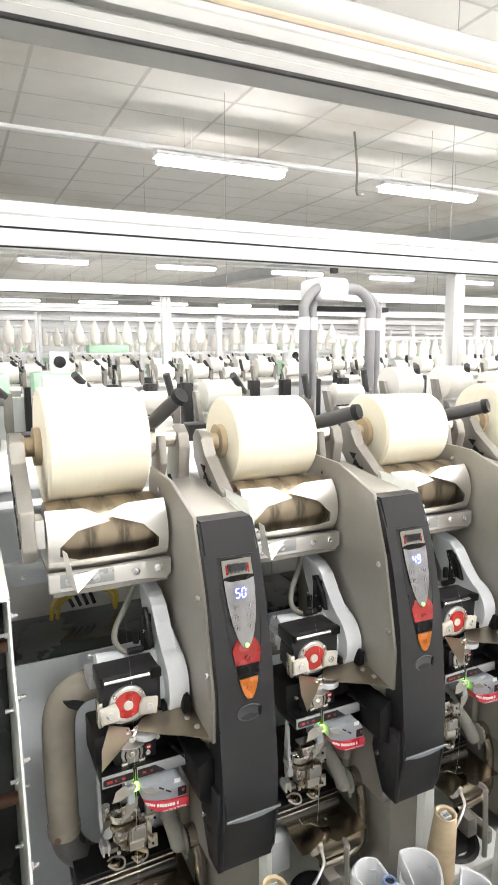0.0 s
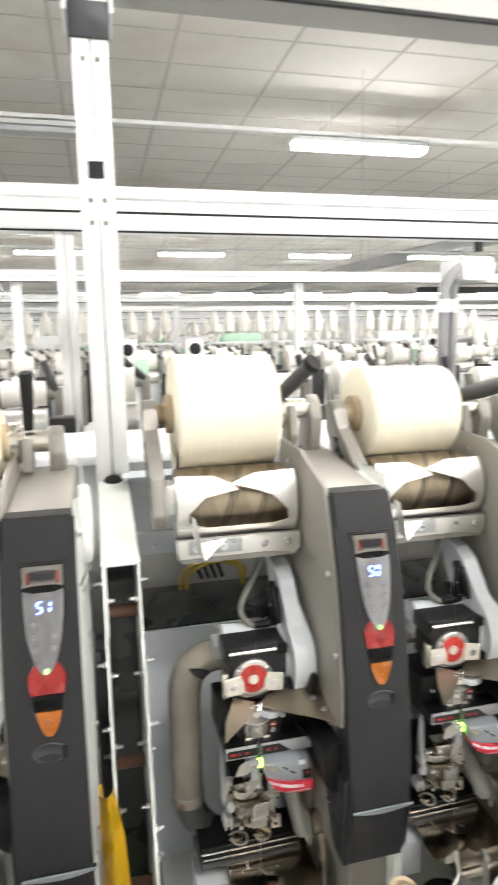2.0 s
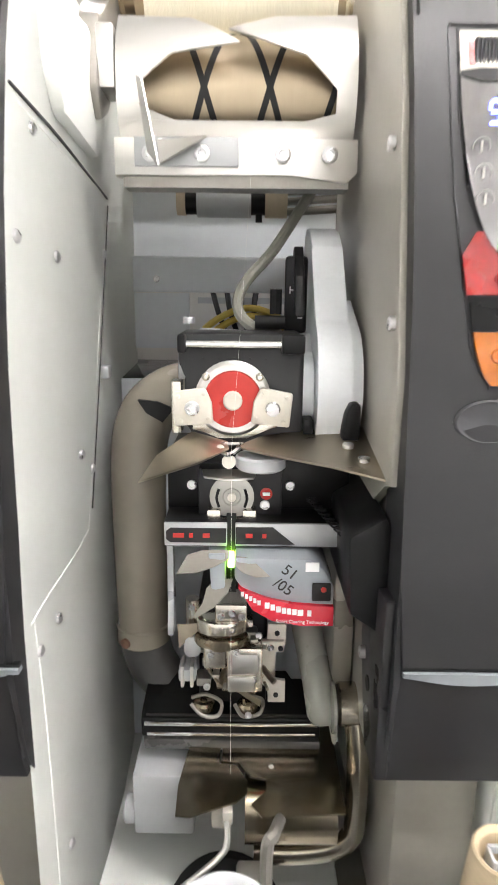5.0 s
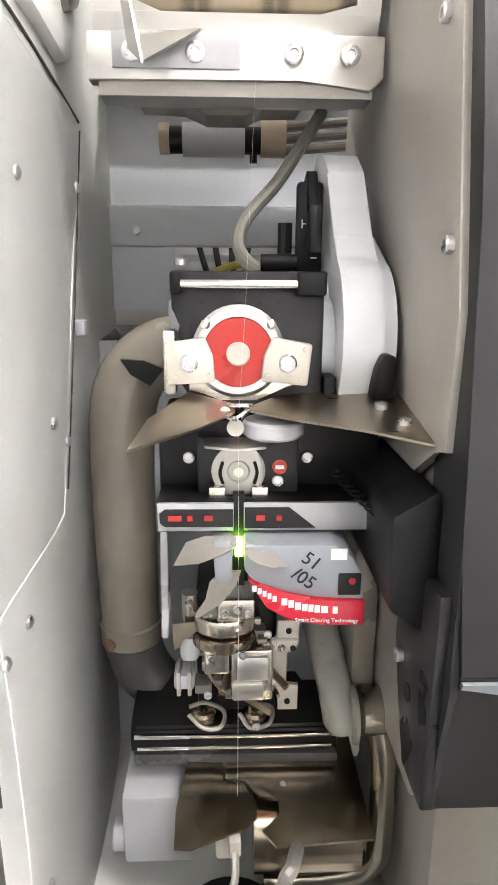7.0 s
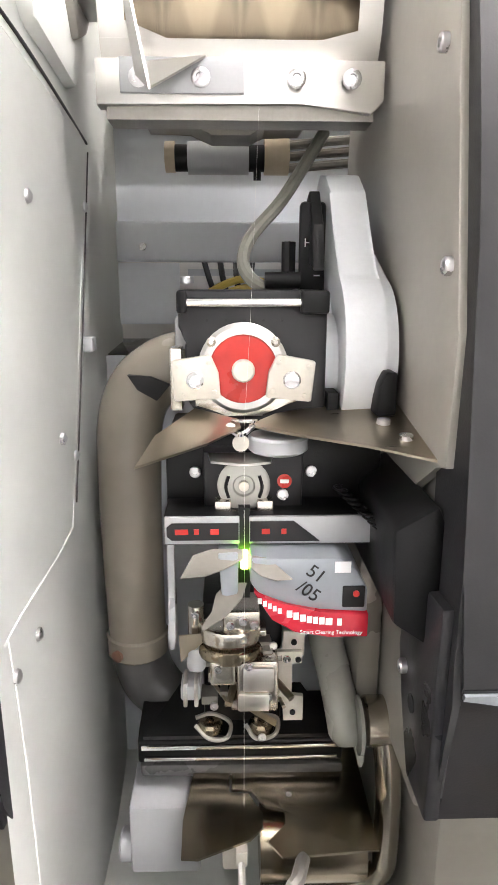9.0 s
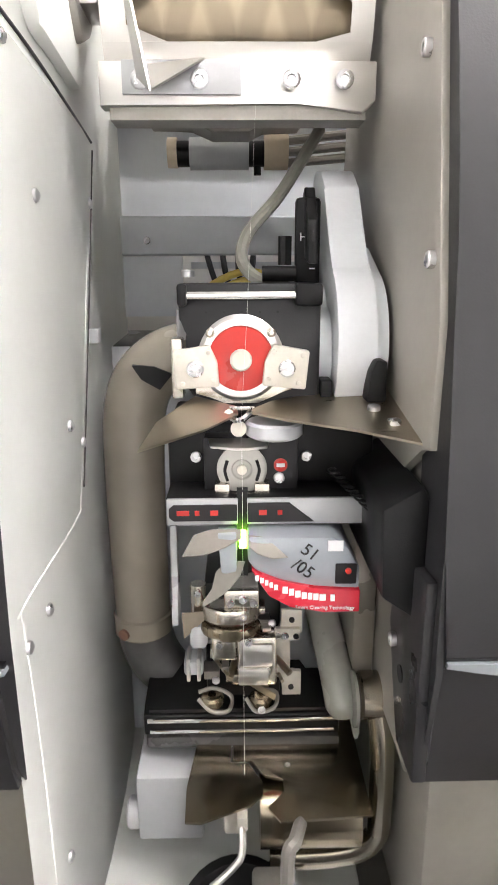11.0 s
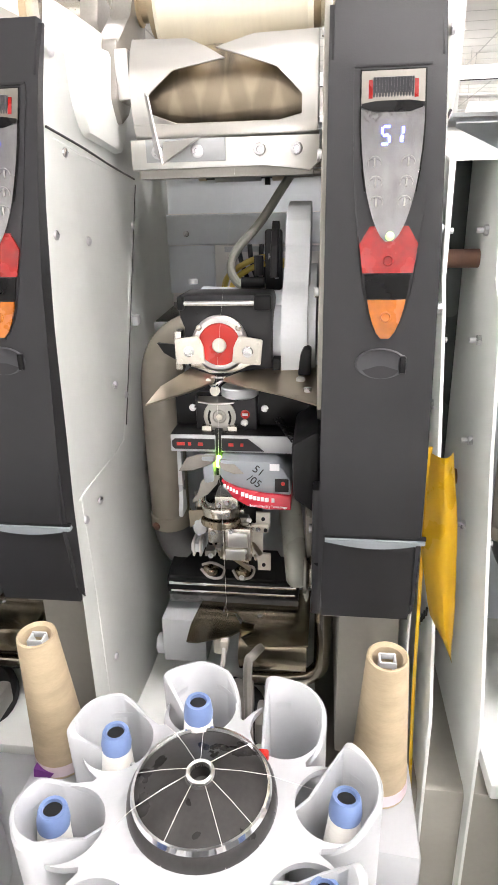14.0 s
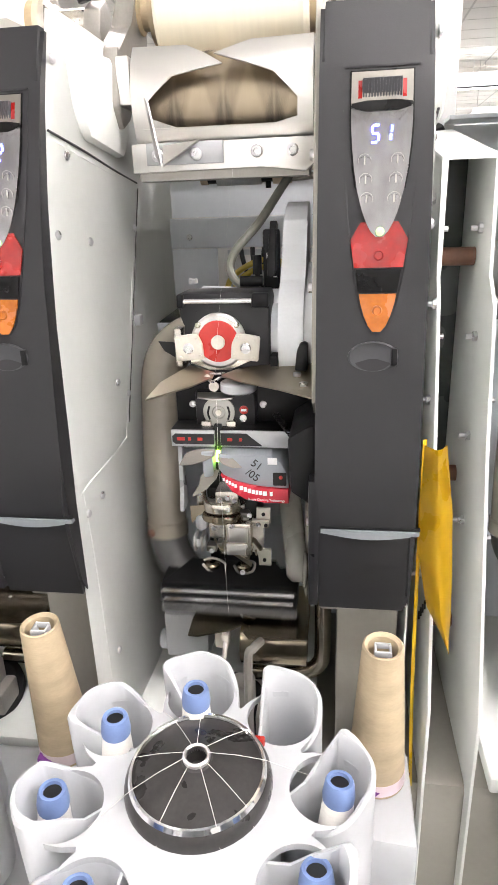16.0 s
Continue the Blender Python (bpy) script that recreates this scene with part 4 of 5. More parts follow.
def add_lower(u):
    p = part("catch_plate", sheet(B(), lowered([(-0.034, 0.17, 0.76), (-0.01, 0.17, 0.76), (-0.01, 0.121, 0.757), (0.004, 0.119, 0.757), (0.0135, 0.101, 0.7565), (0.0135, 0.089, 0.756), (0.004, 0.079, 0.756), (-0.031, 0.065, 0.7555), (-0.042, 0.066, 0.7555), (-0.043, 0.096, 0.756)]), 0.002), "bronze", u, "burnished steel catch plate")
    part("catch_plate", sheet(B(), lowered([(-0.0085, 0.17, 0.76), (0.09, 0.17, 0.76), (0.09, 0.069, 0.7555), (0.025, 0.065, 0.7555), (0.0165, 0.077, 0.756), (0.029, 0.091, 0.7565), (0.029, 0.103, 0.7565), (0.0155, 0.106, 0.757), (0.006, 0.122, 0.757), (-0.0085, 0.123, 0.757)]), 0.002), "bronze", u, "burnished steel catch plate")
    part("plate_screw", lathe(B(), [(0.004, 0), (0.0035, 0.001), (0.001, 0.0015)], (0.0345, 0.13, 0.7445), (0, -0.03, 1), 12), "screw", p)
    part("hook", sweep(B(), [(-0.003, 0.095, 0.741), (-0.002, 0.078, 0.72), (-0.008, 0.072, 0.711), (-0.028, 0.062, 0.70), (-0.045, 0.06, 0.685)], 0.0028, 8), "steel", u)
    part("lever_block", box(box(B(), (-0.016, 0.093, 0.716), (0.0, 0.118, 0.7405), 0.003), (-0.006, 0.085, 0.728), (0.002, 0.093, 0.7405), 0.001), "ivory", u)
    part("valve_box", box(B(), (-0.089, 0.138, 0.664), (-0.034, 0.2, 0.727), 0.003), "white", u, "white valve box with a dial")
    bm = lathe(B(), [(0.013, 0), (0.013, 0.008), (0.011, 0.01), (0.001, 0.01)], (-0.089, 0.152, 0.68), (-1, 0, 0), 18)
    part("dial", bm, "white", u, "white numbered dial")
    part("belly", cyl(B(), (0.012, 0.125, 0.708), (0.09, 0.125, 0.708), 0.028, n=24), "bronze", u)
    part("milky_tube", sweep(B(), [(0.06, 0.215, 0.88), (0.0675, 0.19, 0.845), (0.0745, 0.155, 0.815), (0.079, 0.14, 0.793), (0.08, 0.136, 0.785)], [0.0135, 0.0138, 0.0135, 0.0145, 0.01], 18), "clearpl", u, "milky plastic tube")
    part("tube_flange", lathe(B(), [(0.017, 0), (0.0215, 0.001), (0.0215, 0.0035), (0.018, 0.005)], (0.0845, 0.138, 0.8), (1, 0, 0), 26), "clearpl", u)
    part("flange_tail", prism(B(), [(0.0825, 0.79), (0.091, 0.79), (0.0915, 0.774), (0.0895, 0.767), (0.0865, 0.769)], "xz", 0.13, 0.136, 0.0015), "clearpl", u)
    part("knuckle", lathe(B(), [(0.0165, 0), (0.0185, 0.002), (0.0185, 0.02), (0.02, 0.0215), (0.02, 0.026)], (0.09, 0.138, 0.803), (1, 0, 0), 26), "tubesteel", u, "steel knuckle joint")
    part("gear_housing", prism(B(), [(0.152, 0.79), (0.15, 0.895), (0.158, 0.925), (0.185, 0.943), (0.25, 0.943), (0.25, 0.79)], "yz", 0.0855, 0.1055, 0.007), "gear", u, "rounded taupe gear cover")
    part("steel_pipe", sweep(B(), [(0.1, 0.14, 0.812), (0.106, 0.13, 0.79), (0.108, 0.122, 0.76), (0.108, 0.12, 0.70), (0.105, 0.12, 0.684), (0.092, 0.12, 0.671), (0.06, 0.12, 0.665), (0.02, 0.12, 0.665)], 0.0098, 14), "tubesteel", u, "bent steel suction pipe")
    part("post_rod", sweep(B(), [(0.04, 0.08, 0.74), (0.034, 0.06, 0.745), (0.029, 0.055, 0.735), (0.029, 0.05, 0.66), (0.029, 0.05, 0.6)], 0.005, 8), "alu", u)
    part("clamp_foot", box(box(B(), (0.005, 0.07, 0.64), (0.03, 0.1, 0.68), 0.004), (0.035, 0.05, 0.63), (0.05, 0.09, 0.66), 0.004), "alu", u)
    part("suction_bowl", lathe(B(), [(0.05, 0), (0.05, 0.012), (0.042, 0.014), (0.03, 0.003), (0.0005, 0.001)], (-0.005, 0.1, 0.615), (0, -0.3, 1), 30), "rubber", u, "black round bowl")
    part("bay_floor", box(B(), (-0.13, 0.04, 0.59), (0.1, 0.42, 0.61), 0.003), "paint", u)


def add_back(u):
    part("back_sheet", box(B(), (-0.16, 0.34, 0.6), (0.158, 0.346, 1.055)), "backpaint", u, "blue grey back sheet")
    part("dark_shelf", box(B(), (-0.16, 0.352, 1.04), (0.158, 0.54, 1.055), 0.002), "darkpanel", u, "dark glossy enamel shelf")
    part("back_rail", box(B(), (-0.16, 0.478, 1.1465), (0.158, 0.5, 1.19), 0.004), "backpaint", u, "folded cross rail")
    part("rail_screw", screw(B(), (-0.106, 0.477, 1.163), (0, -1, 0), 0.0045, 0.003), "screw", u)
    part("upper_sheet", box(B(), (-0.16, 0.503, 1.191), (0.158, 0.509, 1.30)), "backpaint", u)
    # added sheet over the open bay top, keeps lamp light off the back
    part("top_sheet", box(B(), (-0.16, 0.45, 1.302), (0.158, 0.509, 1.307)), "backpaint", u, "added blue grey sheet that shades the upper bay")
    part("rear_recess", box(B(), (-0.16, 0.58, 1.0), (0.158, 0.586, 1.2)), "ceiling", u, "beige panel deep behind the opening")
    part("rear_edge", box(B(), (-0.06, 0.545, 1.132), (0.12, 0.555, 1.14)), "white", u)
    for k in range(2):
        part("air_tube", sweep(B(), [(-0.045 - 0.012 * k, 0.5, 1.06), (-0.036 - 0.01 * k, 0.495, 1.095 + 0.006 * k), (0.012, 0.485, 1.118 + 0.01 * k), (0.06 + 0.01 * k, 0.495, 1.1), (0.072, 0.5, 1.06)], 0.0045, 8), "yellowtube", u, "looped yellow air tube")
    for k in range(4):
        part("cable", sweep(B(), [(-0.04 + 0.02 * k, 0.55, 1.15), (-0.03 + 0.016 * k, 0.52, 1.12), (-0.012 + 0.014 * k, 0.5, 1.078)], 0.0038, 6), "rubber", u, "black cable")
    part("hose", sweep(B(), [(0.066, 0.265, 1.236), (0.054, 0.25, 1.217), (0.031, 0.23, 1.182), (0.007, 0.21, 1.154), (0.002, 0.2, 1.134), (0.014, 0.19, 1.12), (0.036, 0.186, 1.117)], 0.0048, 10), "hose", u, "grey rubber hose")
    part("solenoid", cyl(B(), (-0.05, 0.43, 1.247), (0.012, 0.43, 1.247), 0.016, n=20), "white", u, "white valve barrel")
    part("solenoid_ring", cyl(B(), (0.012, 0.43, 1.247), (0.028, 0.43, 1.247), 0.013, n=18), "black", u)
    part("solenoid_ring", cyl(B(), (-0.063, 0.43, 1.247), (-0.05, 0.43, 1.247), 0.013, n=18), "black", u)
    part("brass_ring", cyl(B(), (0.028, 0.43, 1.249), (0.053, 0.43, 1.249), 0.018, n=18), "tan", u)
    part("brass_ring", cyl(B(), (-0.073, 0.43, 1.248), (-0.063, 0.43, 1.248), 0.015, n=18), "tan", u)
    part("drain_screw", cyl(B(), (0.021, 0.43, 1.236), (0.021, 0.43, 1.226), 0.004, n=10), "black", u)
    for k in range(3):
        part("side_pipe", cyl(B(), (0.053, 0.43, 1.238 + 0.011 * k), (0.115, 0.41, 1.24 + 0.011 * k), 0.0045, n=10), "alu", u)
    part("valve_mount", prism(B(), [(-0.085, 1.276), (0.07, 1.276), (0.06, 1.262), (0.025, 1.262), (0.012, 1.254), (-0.025, 1.254), (-0.045, 1.264), (-0.085, 1.264)], "xz", 0.36, 0.408, 0.001), "alu", u)
    part("lug_plate", box(B(), (0.05, 0.2, 1.08), (0.058, 0.22, 1.135), 0.002), "barsilver", u)


DX, DY, DZ, DR = 0.0, 0.262, 1.304, 0.052


def drum_arc(bm, pts, r, thick=0.0015):
    """A flat outline in (x, degrees) rolled round the drum's axis."""
    vs = [bm.verts.new((x, math.radians(a), 0)) for x, a in pts]
    f = bm.faces.new(vs)
    geom = [f, *f.edges, *f.verts]
    own = set(f.verts)
    lo, hi = min(a for _, a in pts), max(a for _, a in pts)
    faces = [f]
    for k in range(int(lo // 6) + 1, int(hi // 6) + 1):
        geom = faces + list({e for q in faces for e in q.edges}) + list({v for q in faces for v in q.verts})
        bmesh.ops.bisect_plane(bm, geom=geom, plane_co=(0, math.radians(6 * k), 0), plane_no=(0, 1, 0), dist=1e-6)
        faces = [q for q in bm.faces if all(abs(v.co.z) < 1e-6 and abs(v.co.y) < 3 for v in q.verts)]
    res = bmesh.ops.extrude_face_region(bm, geom=faces)
    outer = [g for g in res["geom"] if isinstance(g, bmesh.types.BMVert)]
    inner = list({v for q in faces for v in q.verts})
    for vset, rad in ((outer, r), (inner, r - thick)):
        for v in vset:
            x, a = v.co.x, v.co.y
            v.co = (x, DY - rad * math.cos(a), DZ + rad * math.sin(a))
    return bm


def add_drum(u):
    d = part("winding_drum", lathe(B(), [(0.02, -0.086), (DR, -0.086), (DR, 0.086), (0.02, 0.086)], (0, 0, 0), (1, 0, 0), 40), "drum", u, "bronze coloured grooved winding drum", (DX, DY, DZ))
    bm = B()
    for s in (0, 1):
        line = []
        for k in range(145):
            a = 6 * math.pi * k / 144
            ph = (k / 144 + 0.5 * s) % 1.0
            x = 0.078 * (1 - 4 * abs(ph - 0.5))
            line.append(Vector((x, DR * math.cos(a), DR * math.sin(a))))
        rows = []
        for v in line:
            n = Vector((0, v.y, v.z)).normalized()
            rows.append([bm.verts.new(v + n * h + Vector((w, 0, 0))) for w, h in ((-0.0026, -0.001), (-0.0026, 0.0006), (0.0026, 0.0006), (0.0026, -0.001))])
        for a, b in zip(rows, rows[1:]):
            for k in range(4):
                bm.faces.new((a[k], a[(k + 1) % 4], b[(k + 1) % 4], b[k]))
    part("groove", bm, "rubber", d, "black crossing grooves")
    g = part("drum_guard", drum_arc(B(), [(-0.092, -23), (-0.048, -23), (-0.0675, -17), (-0.075, -15), (-0.0745, -2), (-0.049, 15.7), (0.002, 23.7), (-0.018, 35), (-0.0365, 44), (-0.092, 46)], 0.07), "steel", u, "stainless drum guard with a six-sided opening")
    part("guard_wing", drum_arc(B(), [(0.092, -23), (0.092, 46), (0.03, 44), (-0.0065, 32), (0.053, 14.3), (0.0597, 8.8), (0.0767, -5), (0.0765, -18.5), (0.053, -23)], 0.0715), "steel", g)
    part("guard_band", drum_arc(B(), [(-0.092, -37), (0.092, -37), (0.092, -22.9), (-0.092, -22.9)], 0.0708), "steel", g)
    for x in (-0.092, 0.0905):
        arc = [(DY - 0.069 * math.cos(a), DZ + 0.069 * math.sin(a)) for a in np.linspace(radians(-34), radians(45), 12)]
        part("guard_cheek", prism(B(), [(float(a), float(b)) for a, b in arc] + [(DY, DZ + 0.03), (DY + 0.03, DZ - 0.04)], "yz", x, x + 0.0015), "steel", g)
    f = part("flange_plate", prism(B(), [(-0.094, 1.262), (0.094, 1.262), (0.094, 1.238), (0.085, 1.23), (0.04, 1.237), (-0.094, 1.234)], "xz", 0.187, 0.2, 0.001), "steel", u, "steel flange plate with screws")
    part("under_tray", prism(B(), [(0.19, 1.236), (0.24, 1.241), (0.32, 1.256), (0.32, 1.25), (0.25, 1.235), (0.215, 1.2265), (0.19, 1.2265)], "yz", -0.088, 0.088), "alu", u)
    scatter("flange_screw", screw_mesh((0, -1, 0), 0.0062, 0.003), f, [(x, 0.185, 1.25) for x in (-0.066, -0.026, 0.036, 0.072)])
    part("patch_plate", box(B(), (-0.078, 0.184, 1.241), (0.002, 0.187, 1.262), 0.0005), "barsilver", f)
    part("thread_deflector", sheet(sheet(B(), [(-0.073, 0.178, 1.302), (-0.068, 0.17, 1.298), (-0.056, 0.165, 1.238), (-0.066, 0.18, 1.25)]), [(-0.056, 0.165, 1.238), (-0.06, 0.184, 1.258), (-0.022, 0.184, 1.262)]), "steel", f, "pointed steel deflector")


def add_cradle(u, py, pz, grip):
    """The two arms that hold the package; py, pz: its axis."""
    a = part("cradle_arm", prism(B(), [(py - 0.024, pz + 0.012), (py - 0.008, pz + 0.025), (py + 0.01, pz + 0.024), (py + 0.024, pz + 0.01), (py + 0.02, pz - 0.03), (py - 0.025, 1.345), (0.235, 1.29), (0.208, 1.278), (0.193, 1.3), (0.208, 1.355), (py - 0.036, pz - 0.02)], "yz", -0.128, -0.106, 0.004), "alu", u, "cast aluminium cradle arm")
    for k in range(7):
        y, z = 0.216 + k * (py - 0.235) / 7, 1.308 + k * (pz - 1.33) / 7.6
        f = 1 if k % 2 else -1
        part("arm_pocket", prism(B(), [(y - 0.011, z - 0.006 * f), (y + 0.011, z - 0.006 * f), (y + 0.004 * f, z + 0.007 * f)], "yz", -0.1295, -0.126), "rubber", a)
    part("centre", lathe(B(), [(0.02, 0), (0.02, 0.008), (0.016, 0.01), (0.016, 0.022), (0.012, 0.03)], (-0.112, py, pz), (1, 0, 0), 22), "paper", a, "brass coloured centre")
    part("arm_link", box(B(), (-0.108, 0.2, 1.3), (-0.094, 0.24, 1.345), 0.002), "steel", u)
    b = part("cradle_arm", prism(B(), [(py - 0.022, pz + 0.01), (py, pz + 0.024), (py + 0.022, pz + 0.012), (py + 0.03, pz - 0.01), (py + 0.05, 1.36), (py + 0.02, 1.335), (py - 0.02, 1.36), (py - 0.03, pz - 0.015)], "yz", 0.15, 0.172, 0.004), "alu", u, "cast aluminium cradle arm")
    part("chuck", lathe(B(), [(0.03, 0), (0.033, 0.006), (0.033, 0.016), (0.024, 0.02), (0.017, 0.024), (0.017, 0.06)], (0.092, py, pz), (1, 0, 0), 26), "metal", b, "round package chuck")
    part("brake", prism(B(), [(py - 0.03, pz + 0.01), (py + 0.01, pz - 0.01), (py + 0.02, 1.37), (py - 0.01, 1.35), (py - 0.04, pz - 0.04)], "yz", 0.112, 0.126, 0.003), "alu", b)
    root = Vector((0.098 if grip[2] < 0.07 else 0.122 if grip[2] < 0.1 else 0.15, py - 0.01, pz + 0.02))
    tip = root + Vector(grip)
    h = part("grip", sweep(B(), [root, root + 0.25 * Vector(grip), root + 0.6 * Vector(grip), tip], [0.008, 0.0155, 0.0165, 0.0155] if grip[2] < 0.07 else [0.008, 0.009, 0.01, 0.011], 14, flat=0.75), "grip" if grip[2] < 0.07 else "rubber", u, "dark grip lever")
    part("grip_end", cyl(B(), tip, tip + 0.1 * Vector(grip), 0.0158 if grip[2] < 0.07 else 0.011, 0.014 if grip[2] < 0.07 else 0.0095, 14), "rubber", h)
    part("lever_pin", cyl(B(), (0.13, py - 0.03, pz - 0.06), (0.137, py - 0.035, pz - 0.085), 0.003, n=8), "rubber", u)


PIVOT = (-0.062, 0.2, 1.075)
RAISED = -152


def add_suction(u):
    """The swinging suction arm, its origin on its pivot."""
    px, py, pz = PIVOT

    def r(*p):
        return (p[0] - px, p[1] - py, p[2] - pz)

    a = part("suction_arm", sweep(B(), [r(-0.02, 0.215, 1.064), r(-0.042, 0.217, 1.0635), r(-0.06, 0.219, 1.057), r(-0.078, 0.22, 1.041), r(-0.087, 0.22, 1.015), r(-0.0895, 0.22, 0.97), r(-0.0895, 0.219, 0.9), r(-0.0885, 0.218, 0.835)], [0.0235, 0.0245, 0.0252, 0.0257, 0.0258, 0.0256, 0.0252, 0.0246], 36), "duct", u, "smoke brown plastic suction arm with a flat nozzle", PIVOT)
    part("elbow", sweep(B(), [r(-0.0885, 0.218, 0.84), r(-0.0865, 0.217, 0.81), r(-0.077, 0.214, 0.787), r(-0.057, 0.208, 0.772), r(-0.03, 0.2, 0.77)], [0.0242, 0.0243, 0.0238, 0.021, 0.012], 20), "duct_dark", a, "dark elbow")
    part("vent_notch", prism(B(), [r(-0.083, 0, 1.057)[::2], r(-0.076, 0, 1.046)[::2], r(-0.062, 0, 1.038)[::2], r(-0.052, 0, 1.05)[::2], r(-0.066, 0, 1.056)[::2]], "xz", 0.1915 - py, 0.204 - py), "rubber", a, "dark slot in the duct")
    part("elbow_bolt", lathe(B(), [(0.005, 0), (0.005, 0.004), (0.001, 0.006)], r(-0.101, 0.197, 0.824), (-0.5, -1, 0), 12), "rust", a)
    part("elbow_clip", lathe(B(), [(0.0246, 0), (0.0262, 0.002), (0.0262, 0.018), (0.0246, 0.02)], r(-0.0886, 0.218, 0.816), (0, 0, 1), 28), "duct", a)
    part("nozzle_hood", sheet(B(), [r(-0.052, 0.2, 0.79), r(0.05, 0.2, 0.79), r(0.074, 0.152, 0.778), r(-0.077, 0.152, 0.778)], 0.004), "black", a, "black sloping nozzle hood")
    part("nozzle", prism(B(), [r(0, 0.2, 0.786)[1:], r(0, 0.165, 0.779)[1:], r(0, 0.1525, 0.775)[1:], r(0, 0.1525, 0.7565)[1:], r(0, 0.165, 0.753)[1:], r(0, 0.19, 0.756)[1:]], "yz", -0.082 - px, 0.079 - px, 0.002), "black", a, "flat black nozzle with bright lips")
    part("nozzle_lip", box(B(), r(-0.079, 0.15, 0.7695), r(0.076, 0.1535, 0.7732), 0.0008), "chrome", a, "bright nozzle lip")
    part("nozzle_lip", box(B(), r(-0.077, 0.15, 0.7595), r(0.0745, 0.1535, 0.7627), 0.0008), "chrome", a, "bright nozzle lip")
    # the flat mouth: a swept grey shell under the nozzle, turned outwards when the arm is up
    out = [r(0.08, 0.15, 0)[:2], r(-0.08, 0.152, 0)[:2], r(-0.0825, 0.165, 0)[:2], r(-0.085, 0.2, 0)[:2], r(-0.083, 0.236, 0)[:2], r(-0.07, 0.252, 0)[:2], r(-0.045, 0.248, 0)[:2], r(-0.01, 0.225, 0)[:2], r(0.04, 0.186, 0)[:2], r(0.078, 0.163, 0)[:2]]
    part("nozzle_shell", prism(B(), out, "xy", 0.743 - pz, 0.7545 - pz, 0.003), "shell", a, "grey swept nozzle shell")
    me = finish(lathe(B(), [(0.003, 0), (0.002, 0.002), (0.0005, 0.0025)], (0, 0, 0), (0, 0, -1), 8), "shell_screw", "screw")
    scatter("shell_screw", me, a, [r(x, y, 0.743) for x, y in ((-0.07, 0.175), (-0.03, 0.175), (0.02, 0.17), (-0.085, 0.23))])
    return a


def winding_unit(x, number, full=True, small=False):
    u = thing("winding_unit", "automatic yarn winding unit with charcoal front panel and %s package" % ("small" if small else "full"), "winding machine", "winding units", (x, 0, 0))
    p = add_panel(u)
    part("digits", digit_bars(number), "blueled", p, "glowing blue number %s" % number)
    add_housing(u)
    add_back(u)
    add_lower(u)
    add_splicer(u)
    add_sensor(u)
    add_tensioner(u)
    add_guides(u)
    add_drum(u)
    add_suction(u)
    return u


def yarn_package(x, r0, r1, small=False):
    rm = (r0 + r1) / 2
    d = DR + rm + 0.001
    up = 0.89 if not small else 0.93
    py, pz = DY + d * math.sqrt(1 - up * up), DZ + d * up
    t = thing("yarn_package", "%s cream cotton yarn package on its cone" % ("half-wound" if small else "full"), "yarn package", "yarn packages", (x, py, pz))
    bm = lathe(B(), [(0.03, -0.079), (r0 * 0.6, -0.0805), (r0 - 0.004, -0.079), (r0, -0.075), ((r0 + r1) / 2, 0), (r1, 0.079), (r1 - 0.004, 0.083), (r1 * 0.6, 0.0845), (0.03, 0.083)], (0, 0, 0), (1, 0, 0), 56)
    part("yarn", bm, "yarn", t)
    part("cone", lathe(B(), [(0.0315, -0.09), (0.0315, -0.08), (0.0285, 0.084), (0.0285, 0.092)], (0, 0, 0), (1, 0, 0), 28), "paper", t, "brown paper cone")
    return t, py, pz


# ---- bobbin magazine, bobbins and spare cones in front of each unit ----
MAG = (0.0205, -0.155, 0.772, 3, 0, 0)
RING, POCKET = 0.1, 0.0345


def cup(parent, ang):
    """One white pocket of the magazine: a high outer wall that rises to a corner on one flank and slopes in from there."""
    bm = B()
    n, t = 72, 0.005
    cx, cy = RING * math.cos(ang), RING * math.sin(ang)
    flank = Vector((math.cos(ang + radians(125)), math.sin(ang + radians(125)), 0))
    rings = []
    for k in range(n):
        a = 2 * math.pi * k / n + ang
        rel = (360 * k / n + 180) % 360 - 180
        top = float(np.interp(rel, (-180, -105, -80, -50, 0, 40, 62, 66, 110, 140, 180), (0.001, 0.001, 0.009, 0.024, 0.028, 0.029, 0.031, 0.03, 0.016, 0.002, 0.001)))
        r = POCKET + 0.004 * max(0.0, 1 - abs(rel - 58) / 30)
        q0 = POCKET - t
        d = Vector((math.cos(a), math.sin(a), 0))
        ring = []
        for q, z, cut in ((r, -0.14, 0), (r, top - 0.0025, 0), (r - 0.0018, top, 0.001), (q0 + 0.0015, top, 0.003), (q0, top - 0.0025, 0.004), (q0 - 0.003, -0.14, 0.004)):
            p = q * d
            over = p.dot(flank) - (0.0195 - cut)
            p -= max(0.0, over) * flank
            ring.append(bm.verts.new((cx + p.x, cy + p.y, z)))
        rings.append(ring)
    for k in range(n):
        a, b = rings[k], rings[(k + 1) % n]
        for j in range(6):
            bm.faces.new((a[j], a[(j + 1) % 6], b[(j + 1) % 6], b[j]))
    part("pocket", bm, "white", parent)


